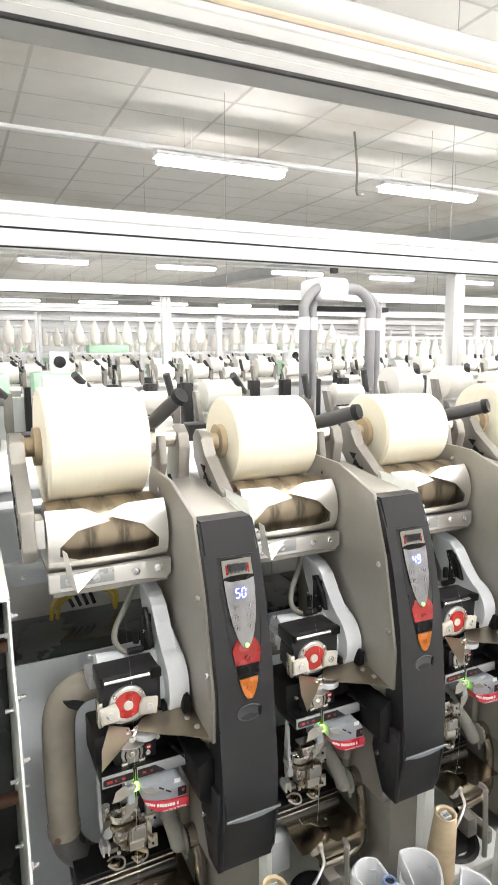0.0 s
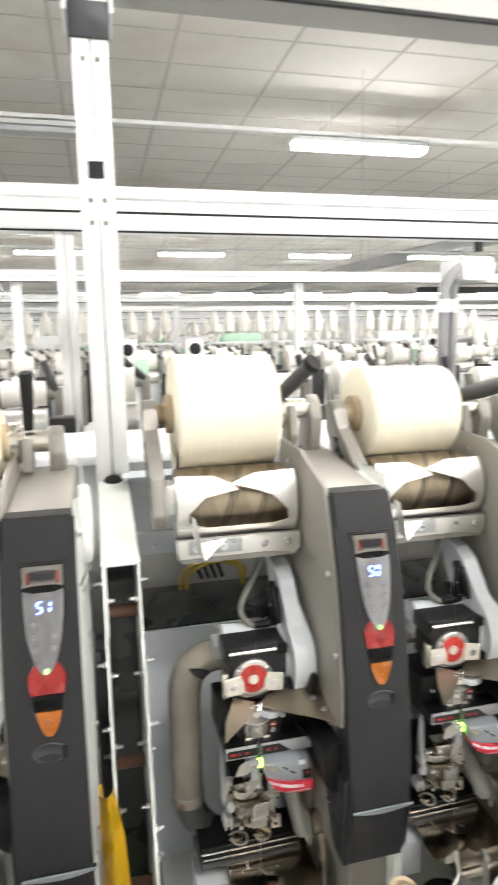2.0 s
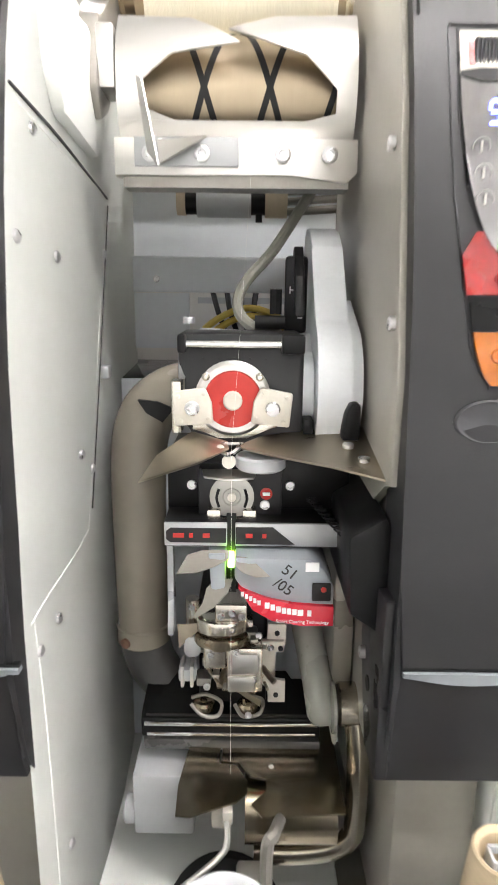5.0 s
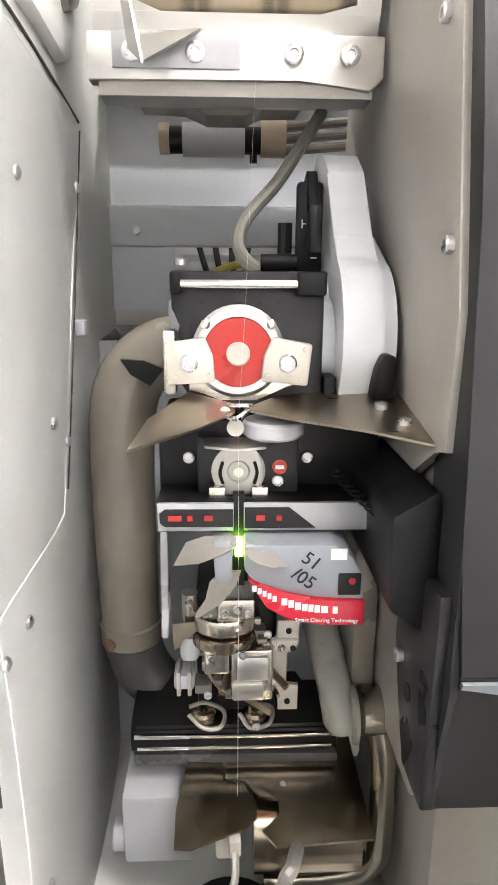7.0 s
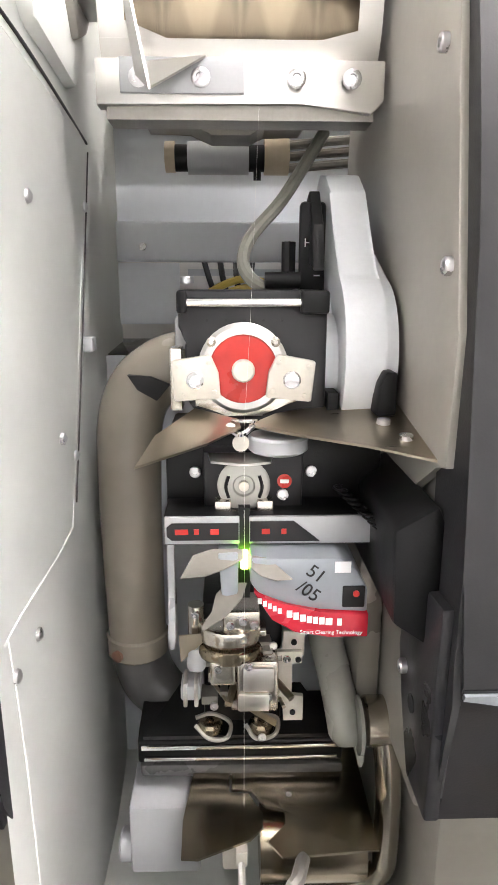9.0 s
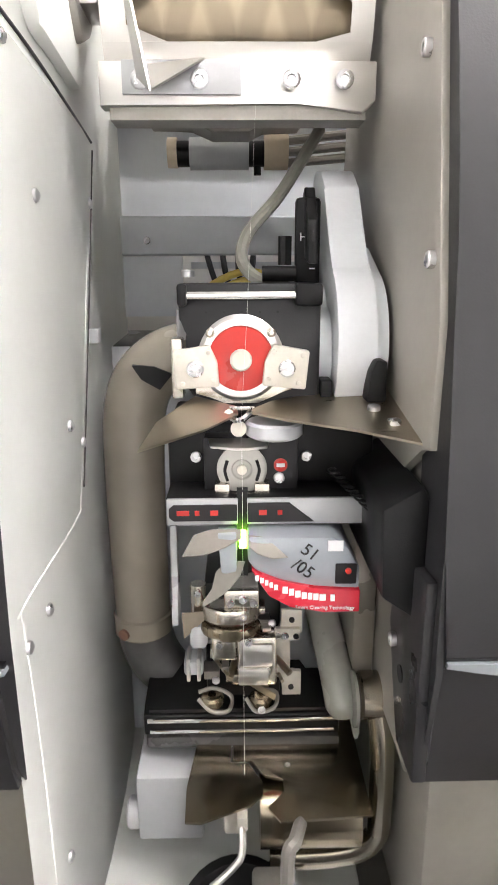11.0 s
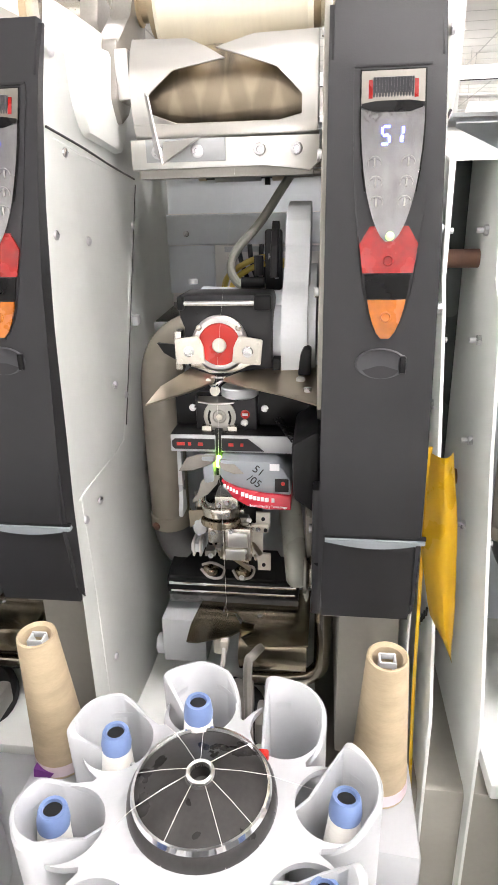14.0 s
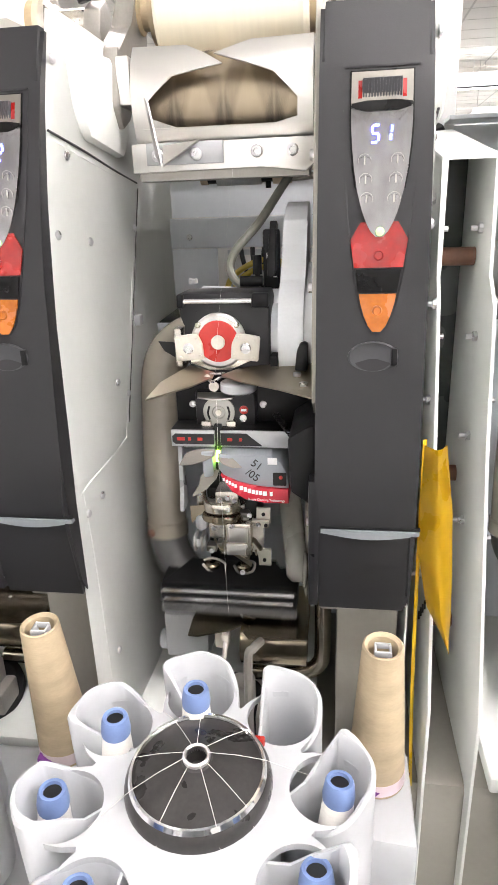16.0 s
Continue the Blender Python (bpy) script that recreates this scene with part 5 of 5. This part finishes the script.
def flower_plate():
    """The flat top between the pockets: a scalloped outline with eight round holes."""
    bm = B()
    edges = []
    outline = []
    for k in range(160):
        a = 2 * math.pi * k / 160
        d = (a - radians(10) + math.pi / 8) % (math.pi / 4) - math.pi / 8
        rr = 0.84 * RING * math.cos(d) + math.sqrt(max(0.0, (POCKET - 0.002) ** 2 - (0.84 * RING * math.sin(d)) ** 2)) + 0.013 * max(0.0, math.cos(4 * d))
        outline.append((rr * math.cos(a), rr * math.sin(a)))
    loops = [outline]
    for k in range(8):
        g = radians(10 + 45 * k)
        cx, cy = RING * math.cos(g), RING * math.sin(g)
        loops.append([(cx + (POCKET - 0.0045) * math.cos(q), cy + (POCKET - 0.0045) * math.sin(q)) for q in np.linspace(0, 2 * math.pi, 40, endpoint=False)])
    for loop in loops:
        vs = [bm.verts.new((float(x), float(y), 0.0)) for x, y in loop]
        edges += [bm.edges.new((vs[k], vs[(k + 1) % len(vs)])) for k in range(len(vs))]
    bmesh.ops.triangle_fill(bm, edges=edges, use_beauty=True)
    bmesh.ops.solidify(bm, geom=bm.faces[:], thickness=0.006)
    return bm


def level(bm):
    """Geometry given upright, brought into the magazine's tilted space."""
    bmesh.ops.transform(bm, matrix=pose(*MAG).inverted(), verts=bm.verts)
    return bm


def magazine():
    t = thing("bobbin_magazine", "white plastic bobbin magazine with open pockets and black cap", "magazine", "bobbin magazines", MAG)
    part("platform", flower_plate(), "white", t)
    part("drum", lathe(B(), [(0.058, -0.15), (0.062, -0.14), (0.062, -0.007), (0.0005, -0.006)], (0, 0, 0), (0, 0, 1), 40), "white", t)
    c = (-0.001, 0.013, -0.001)
    cap = part("cap", lathe(B(), [(0.056, 0.0), (0.0572, 0.007), (0.0562, 0.014), (0.0538, 0.0185), (0.0512, 0.0212), (0.0486, 0.0202), (0.03, 0.0268), (0.012, 0.0305), (0.0102, 0.0328), (0.008, 0.0328), (0.0078, 0.02), (0.0005, 0.016)], c, (0, 0, 1), 48), "cap", t, "black domed cap with a steel rim")
    part("cap_rim", lathe(B(), [(0.0486, 0.021), (0.0525, 0.0206), (0.0536, 0.018), (0.0516, 0.0231), (0.0498, 0.0231)], c, (0, 0, 1), 48, True), "chrome", cap, "steel rim")
    part("eyelet", lathe(B(), [(0.008, 0.029), (0.0106, 0.029), (0.0106, 0.0352), (0.0093, 0.0364), (0.008, 0.0352)], c, (0, 0, 1), 28, True), "steel", cap, "steel eyelet")
    for k in range(9):
        a = radians(12 + 40 * k + 7 * math.sin(3.7 * k))
        d = Vector((math.cos(a), math.sin(a), 0))
        o = Vector(c)
        p0, p1 = o + 0.009 * d + Vector((0, 0, 0.0365)), o + 0.051 * d + Vector((0, 0, 0.0236))
        mid = p0.lerp(p1, 0.5) + Vector((0, 0, 0.0012))
        bm = cyl(cyl(B(), p0, mid, 0.00022, n=5), mid, p1, 0.00022, n=5)
        cyl(bm, p1, o + 0.085 * d + Vector((0, 0, 0.003)) if k in (0, 3, 5) else p1 + 0.0064 * d + Vector((0, 0, -0.017)), 0.0002, n=5)
        part("yarn_end", bm, "thread", cap, "white yarn end laid to the eyelet")
    for k in range(8):
        cup(t, radians(10 + 45 * k))
    part("base", level(prism(B(), [(-0.09, -0.30), (0.14, -0.30), (0.2, -0.1), (0.2, 0.035), (-0.12, 0.035), (-0.12, -0.1)], "xy", 0.56, 0.607, 0.006)), "white", t)
    part("side_shelf", level(prism(B(), [(0.135, -0.085), (0.198, -0.09), (0.198, 0.02), (0.135, 0.02)], "xy", 0.598, 0.664, 0.006)), "white", t)
    part("red_tab", box(B(), (0.036, 0.049, 0.001), (0.046, 0.057, 0.011), 0.002), "red", t)
    part("stand_leg", level(box(B(), (-0.03, -0.2, 0.0), (0.06, -0.1, 0.56), 0.01)), "paint", t)
    return t


def bobbin():
    t = thing("bobbin", "white yarn bobbin with a blue tube tip", "bobbin", "bobbins", (0, 0, 0))
    part("cop", lathe(B(), [(0.006, -0.2), (0.019, -0.19), (0.019, -0.1), (0.0125, -0.03), (0.0115, -0.016)], (0, 0, 0), (0, 0, 1), 20), "bobyarn", t)
    part("tip", lathe(B(), [(0.0118, -0.017), (0.0122, -0.012), (0.0108, -0.002), (0.0098, 0), (0.0072, 0), (0.0068, -0.004)], (0, 0, 0), (0, 0, 1), 22), "blue", t, "blue plastic tube tip")
    part("bore", cyl(B(), (0, 0, -0.006), (0, 0, -0.003), 0.0069, n=16), "rubber", t)
    return t


def spare_cone():
    t = thing("paper_cone", "brown paper cone standing on a white peg", "paper cone", "spare cones", (0, 0, 0))
    part("shell", lathe(B(), [(0.028, 0), (0.0275, 0.01), (0.0185, 0.158), (0.018, 0.163), (0.0165, 0.164), (0.0135, 0.161), (0.0125, 0.15), (0.018, 0.02)], (0, 0, 0), (0, 0, 1), 30, True), "paper", t)
    part("sticker", lathe(B(), [(0.0283, 0.003), (0.0283, 0.004), (0.0274, 0.016), (0.0272, 0.016)], (0, 0, 0), (0, 0, 1), 30, True), "pink", t, "pale printed sticker band")
    part("sticker_patch", prism(B(), [(-0.02, 0.002), (-0.004, 0.001), (0.002, 0.009), (-0.018, 0.014)], "xz", -0.0285, -0.02), "purple", t)
    part("peg", box(box(B(), (-0.0075, -0.0065, 0.0), (-0.0055, 0.0065, 0.16), 0.0005), (0.0055, -0.0065, 0.0), (0.0075, 0.0065, 0.16), 0.0005), "white", t, "white peg")
    part("peg_bridge", box(box(B(), (-0.007, -0.0065, 0.155), (0.007, -0.0045, 0.161), 0.0005), (-0.007, 0.0045, 0.155), (0.007, 0.0065, 0.161), 0.0005), "white", t)
    return t


def thread_run(x, lo=0.76):
    pts = [(x, 0.105, lo), (x, 0.1, 0.8), (x, 0.098, 0.88), (x, 0.09, 0.955), (x, 0.096, 1.0), (x, 0.094, 1.04)]
    bm = sweep(B(), pts, 0.00013, 5, 2)
    cyl(bm, (x, 0.094, 1.04), (x + 0.004, 0.11, 1.1), 0.00006, n=5)
    cyl(bm, (x + 0.004, 0.11, 1.1), (x + 0.012, 0.185, 1.24), 0.00006, n=5)
    return solid("yarn_line", bm, "thread", "single white yarn running up through the unit", "yarn", group="running yarns")


# ---- section frame between two groups of units ----
def section_frame(x):
    t = thing("section_frame", "white sheet metal section frame with bolts and cross bars", "machine frame", "section frames", (x, 0, 0))
    for x0, x1, y0 in ((-0.027, -0.0235, 0.155), (0.0235, 0.027, 0.14)):
        part("frame_plate", prism(B(), [(0.03, 0.0), (0.03, 0.7), (0.112, 0.962), (y0, 1.1), (0.17, 1.125), (0.185, 1.234), (0.48, 1.288), (0.48, 0.0)], "yz", x0, x1, 0.0008), "paint", t)
    part("frame_cap", prism(B(), [(0.188, 1.2385), (0.49, 1.2945), (0.49, 1.2905), (0.188, 1.2345)], "yz", -0.0275, 0.0275), "paint", t, "pale sloping cap sheet")
    part("front_lip", prism(B(), [(0.184, 1.2375), (0.191, 1.2375), (0.189, 1.13), (0.183, 1.13)], "yz", -0.027, -0.021), "paint", t)
    for z, y in ((1.14, 0.25), (0.88, 0.25), (0.7, 0.2)):
        part("crossbar", cyl(B(), (-0.0235, y, z), (0.0235, y, z), 0.01, n=14), "rust", t, "brown crossbar")
    for sx in (-1, 1):
        me = finish(lathe(B(), [(0.0055, 0), (0.0055, 0.004), (0.003, 0.005), (0.003, 0.012), (0.0005, 0.012)], (0, 0, 0), (sx, 0, 0), 8), "bolt", "screw")
        scatter("bolt", me, t, [(sx * 0.027, y, z) for y, z in ((0.215, 1.2), (0.16, 1.1), (0.16, 1.0), (0.2, 0.93), (0.12, 0.86), (0.14, 0.8))])
        scatter("inner_bolt", me, t, [(-sx * 0.0235, y, z) for y, z in ((0.22, 1.17), (0.2, 1.06), (0.19, 0.95), (0.18, 0.85))])
    # the shade between the plates is put into this sheet's dark colour
    part("inner_sheet", box(B(), (-0.0235, 0.33, 0.05), (0.0235, 0.334, 1.25)), "darkpanel", t)
    bm = B()
    for k in range(4):
        box(bm, (-0.0295, 0.085 + 0.011 * k, 0.79 - 0.012 * k), (-0.0275, 0.087 + 0.011 * k, 0.8 - 0.012 * k))
    part("stamped_mark", bm, "ink", t)
    return t


def yellow_flag(x):
    t = thing("yellow_sheet", "curled yellow vinyl sheet hanging beside the panel", "sheet", "", (x, 0, 0))
    bm = B()
    rows = []
    for k in range(17):
        s = k / 16
        x0 = float(np.interp(s, (0, 0.5, 0.8, 1), (-0.014, -0.014, -0.003, 0.018)))
        x1 = float(np.interp(s, (0, 0.3, 0.75, 1), (0.006, 0.0155, 0.021, 0.0225)))
        rows.append([bm.verts.new((x0 + (x1 - x0) * q, 0.046 - 0.014 * math.sin(math.pi * q) + 0.003 * math.sin(5 * s + q), 0.99 - 0.208 * s - 0.01 * q * s)) for q in np.linspace(0, 1, 9)])
    for a, b in zip(rows, rows[1:]):
        for k in range(8):
            bm.faces.new((a[k], a[k + 1], b[k + 1], b[k]))
    bmesh.ops.solidify(bm, geom=bm.faces[:], thickness=0.0012)
    part("curl", bm, "yellow", t)
    part("strap", sweep(B(), [(-0.012, 0.06, 0.99), (-0.011, 0.058, 0.85), (-0.008, 0.056, 0.7), (-0.004, 0.05, 0.58)], 0.003, 6, flat=0.4), "yellow", t)
    part("strap_bolt", lathe(B(), [(0.007, 0), (0.007, 0.006), (0.004, 0.008)], (-0.012, 0.05, 0.6), (-0.3, -1, 0), 6), "rust", t)
    return t


# ---- machine body, and the machines farther back ----
def machine_body():
    t = thing("machine_body", "white enamelled machine body under and behind the units", "machine", "", (0, 0, 0))
    part("plinth", box(B(), (-3, 0.05, 0.0), (6, 0.5, 0.585), 0.01), "plate", t)
    part("rear_duct", box(B(), (-3, 0.66, 0.9), (6, 0.95, 1.30), 0.02), "machine", t, "long white rear duct")
    part("rear_lid", box(B(), (-3, 0.6, 1.305), (6, 0.97, 1.325), 0.005), "machine", t)
    part("rear_leg", box(B(), (-3, 0.62, 0.0), (6, 0.9, 0.895)), "backpaint", t)
    return t


def far_unit(r):
    t = thing("winding_unit", "distant winding unit with cream package and grip lever" if r else "distant winding unit without a package", "winding machine", "distant winding units", (0, 0, 0))
    part("panel", box(B(), (0.1, -0.16, 0.8), (0.19, -0.06, 1.3), 0.01), "charcoal", t)
    part("body", box(B(), (-0.125, -0.05, 0.0), (0.185, 0.35, 1.22), 0.01), "machine", t)
    z = 1.32 + (r or 0.03)
    if r:
        part("package", lathe(B(), [(0.03, -0.08), (r, -0.078), (r * 0.95, 0.08), (0.03, 0.083)], (0, 0.08, z), (1, 0, 0), 24), "bobyarn", t, "cream yarn package")
    part("drum", cyl(B(), (-0.085, 0.03, 1.27), (0.085, 0.03, 1.27), 0.05, n=16), "steel", t)
    part("arm", prism(B(), [(0.06, z + 0.02), (0.1, z + 0.02), (0.07, 1.3), (0.0, 1.25)], "yz", -0.12, -0.1), "alu", t)
    part("arm", prism(B(), [(0.06, z + 0.02), (0.1, z + 0.02), (0.13, 1.3), (0.06, 1.28)], "yz", 0.11, 0.14), "alu", t)
    tip = (0.03, 0.0, z + 0.09) if r > 0.06 else (0.08, 0.05, z + 0.12)
    part("grip", cyl(B(), (0.115, 0.07, z + 0.01), tip, 0.015, n=10), "grip", t, "dark grip lever")
    part("hub", cyl(B(), (0.083, 0.08, z), (0.11, 0.08, z), 0.025, n=12), "alu", t)
    return t


def bobbin_creel(x, y, z):
    """A white overhead creel with hanging roving bobbins."""
    t = thing("bobbin_creel", "white overhead creel with hanging white roving bobbins", "creel", "creels", (x, y, 0))
    part("bar", box(B(), (-0.9, -0.02, z), (0.9, 0.02, z + 0.04)), "machine", t)
    part("post", box(B(), (-0.03, 0.0, 0.0), (0.03, 0.06, z)), "machine", t)
    me = finish(lathe(B(), [(0.02, -0.3), (0.055, -0.27), (0.06, -0.2), (0.06, -0.12), (0.03, -0.06), (0.015, -0.001)], (0, 0, 0), (0, 0, 1), 14), "roving", "bobyarn")
    scatter("roving_bobbin", me, t, [(-0.8 + 0.2 * k, 0.0, z) for k in range(9)])
    part("shelf", box(B(), (-0.9, -0.12, z - 0.42), (0.9, 0.12, z - 0.4)), "machine", t)
    part("tray", box(B(), (-0.7, -0.1, z - 0.4), (-0.2, 0.1, z - 0.3), 0.01), "green" if int(x * 10) % 3 == 0 else "machine", t)
    return t


def blower(x, y):
    t = thing("travelling_cleaner", "grey hoses and white head of a travelling cleaner", "cleaner", "", (x, y, 0))
    part("head", box(B(), (-0.2, -0.26, 1.97), (0.08, 0.1, 2.16), 0.04), "machine", t, "white blower head")
    for k, (dx, dy) in enumerate(((-0.32, -0.2), (-0.2, -0.12), (0.33, -0.2), (0.45, -0.12))):
        part("hose", sweep(B(), [(0, dy, 2.07), (dx * 0.6, dy, 2.07), (dx, dy, 1.93), (dx, dy, 1.7), (dx, dy, 0.0)], 0.042, 12), "pipe", t, "grey hose")
        part("cuff", cyl(B(), (dx, dy, 1.74), (dx, dy, 1.84), 0.048, n=14), "machine", t)
    part("bracket", box(box(B(), (-0.45, -0.1, 1.9), (0.6, 0.0, 1.94)), (-0.05, -0.2, 2.2), (0.0, -0.15, 2.32)), "rubber", t)
    return t


def stand(x, y):
    t = thing("reserve_stand", "white stand with a round black knob and pale green carton", "stand", "reserve stands", (x, y, 0))
    part("post", box(B(), (-0.07, 0, 0), (0.07, 0.06, 1.58), 0.01), "machine", t)
    part("knob", lathe(B(), [(0.045, 0), (0.045, 0.02), (0.02, 0.03)], (0, 0, 1.5), (0, -1, 0), 18), "rubber", t, "round black knob")
    part("carton", box(B(), (-0.2, -0.05, 1.22), (0.15, 0.2, 1.42), 0.01), "green", t)
    return t


hall()
lamp_row()
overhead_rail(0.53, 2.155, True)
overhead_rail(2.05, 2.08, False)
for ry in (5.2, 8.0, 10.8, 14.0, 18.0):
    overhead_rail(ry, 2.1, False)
SECTION = 1.381
column(0.2445, 0.495, 1.285, 2.154)
for k in (-1, 1, 2):
    column(0.2445 + SECTION * k, 0.495, 1.285, 1.3)
for cx in (-2.62, 0.12, 2.86, 5.6):
    column(cx, 2.02, 0.0, 2.08, 0.075, False)
for cy in (5.2, 8.0, 10.8, 14.0, 18.0):
    for k in range(-2, 6):
        column(0.6 + 2.6 * k + 0.3 * cy % 1.7, cy, 0.0, 2.1, 0.08, False)
machine_body()

UNITS = [(-0.64, "53"), (-0.32, "52"), (0.0, "51"), (0.421, "50"), (0.741, "49"), (1.061, "48"), (1.381, "47"), (1.802, "46"), (2.122, "45")]
mag = magazine()
bob = bobbin()
cone = spare_cone()
spin = []
main = None
master = winding_unit(0.421, "50")
scribble = finish(box(box(B(), (-0.011, -0.0012, 0), (-0.002, 0.0012, 0.0003)), (0.002, -0.0012, 0), (0.011, 0.0012, 0.0003)), "scribble", "ink")
noted = [o for o in master.children_recursive if o.name.startswith("ink_note")][0].data
for x, number in UNITS:
    small = number in ("51", "53")
    pack, py, pz = yarn_package(x, *((0.0575, 0.0545) if small else {"50": (0.097, 0.091), "49": (0.082, 0.078), "48": (0.078, 0.074), "52": (0.06, 0.057)}.get(number, (0.085, 0.08))), small)
    if number == "50":
        u = master
    else:
        u = copy_thing(master, pose(x, 0, 0))
        if number == "51":
            for o in u.children_recursive:
                if o.name.startswith("ink_note"):
                    o.data = noted
        for o in u.children_recursive:
            if o.name.startswith("digits"):
                o.data = finish(digit_bars(number), "digits", "blueled")
                o["label"] = "glowing blue number %s" % number
    if number != "51":
        for o in u.children_recursive:
            if o.name.startswith("ink_note"):
                o.data = scribble
    u["label"] = "automatic yarn winding unit with charcoal panel and %s package" % ("small" if small else "full")
    spin.append((number, pack, [o for o in u.children if o.name.startswith("winding_drum")][0]))
    if number == "51":
        main = u
        part("side_sheet", box(B(), (-0.158, 0.484, 1.076), (-0.066, 0.49, 1.1455)), "backpaint", u, "blue grey side sheet")
for (x, number), (_, pack, _) in zip(UNITS, spin):
    u = [o for o in bpy.data.objects if o.name.startswith("winding_unit") and o.parent is None and abs(o.location.x - x) < 1e-4][0]
    loc = pack.matrix_basis.translation
    add_cradle(u, loc.y, loc.z, (-0.04, -0.02, 0.13) if number == "52" else (0.004, -0.02, 0.078) if number in ("51", "53") else (0.036, -0.068, 0.056) if number == "50" else (0.05, -0.088, 0.03))
    if number not in ("46", "45", "47"):
        m = mag if number == "51" else copy_thing(mag, pose(x, 0, 0) @ pose(*MAG))
        tips = [(-0.0554, -0.1133, 0.807, 2, 3), (0.0071, -0.0866, 0.818, 3, 1), (0.1269, -0.1467, 0.798, 2, 5), (-0.085, -0.172, 0.791, 4, -4), (0.112, -0.205, 0.785, 6, 3), (-0.041, -0.234, 0.785, 8, -2)]
        for k, (bx, by, bz, rx, ry) in enumerate(tips):
            copy_thing(bob, pose(x + bx, by, bz, rx, ry, 40 * k))
        copy_thing(cone, pose(x + 0.164, -0.018, 0.668, 5, 0, 0))
        thread_run(x)
for o in (bob, cone):
    for c in list(o.children_recursive):
        bpy.data.objects.remove(c)
    bpy.data.objects.remove(o)
for k in (-1, 0, 1):
    section_frame(0.2445 + SECTION * k)
yellow_flag(0.213)

kinds = [far_unit(r) for r in (0.088, 0.07, 0.05, 0.0)]
used = set()
pick = random.Random(11)
for y, x0 in ((1.7, -1.7), (4.6, -3.0), (5.8, -3.0), (8.6, -4.0), (11.4, -5.0)):
    for k in range(26 if y < 3 else 34):
        q = pick.choice((0, 0, 1, 1, 2, 3))
        m = pose(x0 + 0.33 * k, y, 0)
        if q in used:
            copy_thing(kinds[q], m)
        else:
            kinds[q].matrix_basis = m
            used.add(q)
for y in (7.2, 9.8, 12.6, 15.2, 17.0, 20.0):
    for k in range(-2, 7):
        bobbin_creel(0.4 + 2.0 * k + pick.uniform(-0.3, 0.3), y + pick.uniform(-0.2, 0.2), pick.choice((1.72, 1.85, 1.95)))
blower(3.15, 3.9)
blower(-2.2, 7.8)
for sx, sy in ((0.45, 4.2), (0.97, 4.2), (2.6, 6.6), (4.4, 6.6)):
    stand(sx, sy)

hook = solid("ceiling_hook", sweep(B(), [(0, 0, 4.03), (0.03, 0, 3.8), (0.05, 0, 3.6), (0.05, 0, 3.36), (0.14, 0, 3.35)], 0.014, 8), "hose", "bent grey pipe end hanging from the ceiling", "pipe")
hook.location = (4.6, 5.6, 0.02)


# ---- what moves ----
def motions():
    arm = [o for o in main.children if o.name.startswith("suction_arm")][0]
    swing = [(0, RAISED), (3.6, RAISED), (3.7, -147), (3.8, -124), (3.9, -101), (4.0, -71), (4.1, -7), (4.2, 0), (15.9, 0), (15.95, -2), (16, -8)]
    walk(arm, [(t, pose(*PIVOT, a, 0, 0)) for t, a in swing])
    for number, pack, drum in spin:
        loc = pack.matrix_basis.translation.copy()
        start = 5.0 if number == "51" else 0.0
        rows_p, rows_d = [], []
        frames = range(round(start * 30), 481)
        if start:
            rows_p.append((0, pose(*loc)))
            rows_d.append((0, pose(DX, DY, DZ)))
        for k, f in enumerate(frames):
            ramp = min(k, 12) * min(k, 12) / 24 + max(0, k - 12) if start else k
            rows_p.append((f / 30, pose(*loc, 47 * ramp, 0, 0)))
            rows_d.append((f / 30, pose(DX, DY, DZ, -83 * ramp, 0, 0)))
        if number in ("51", "50", "49", "48"):
            walk(pack, rows_p)
            walk(drum, rows_d)


motions()
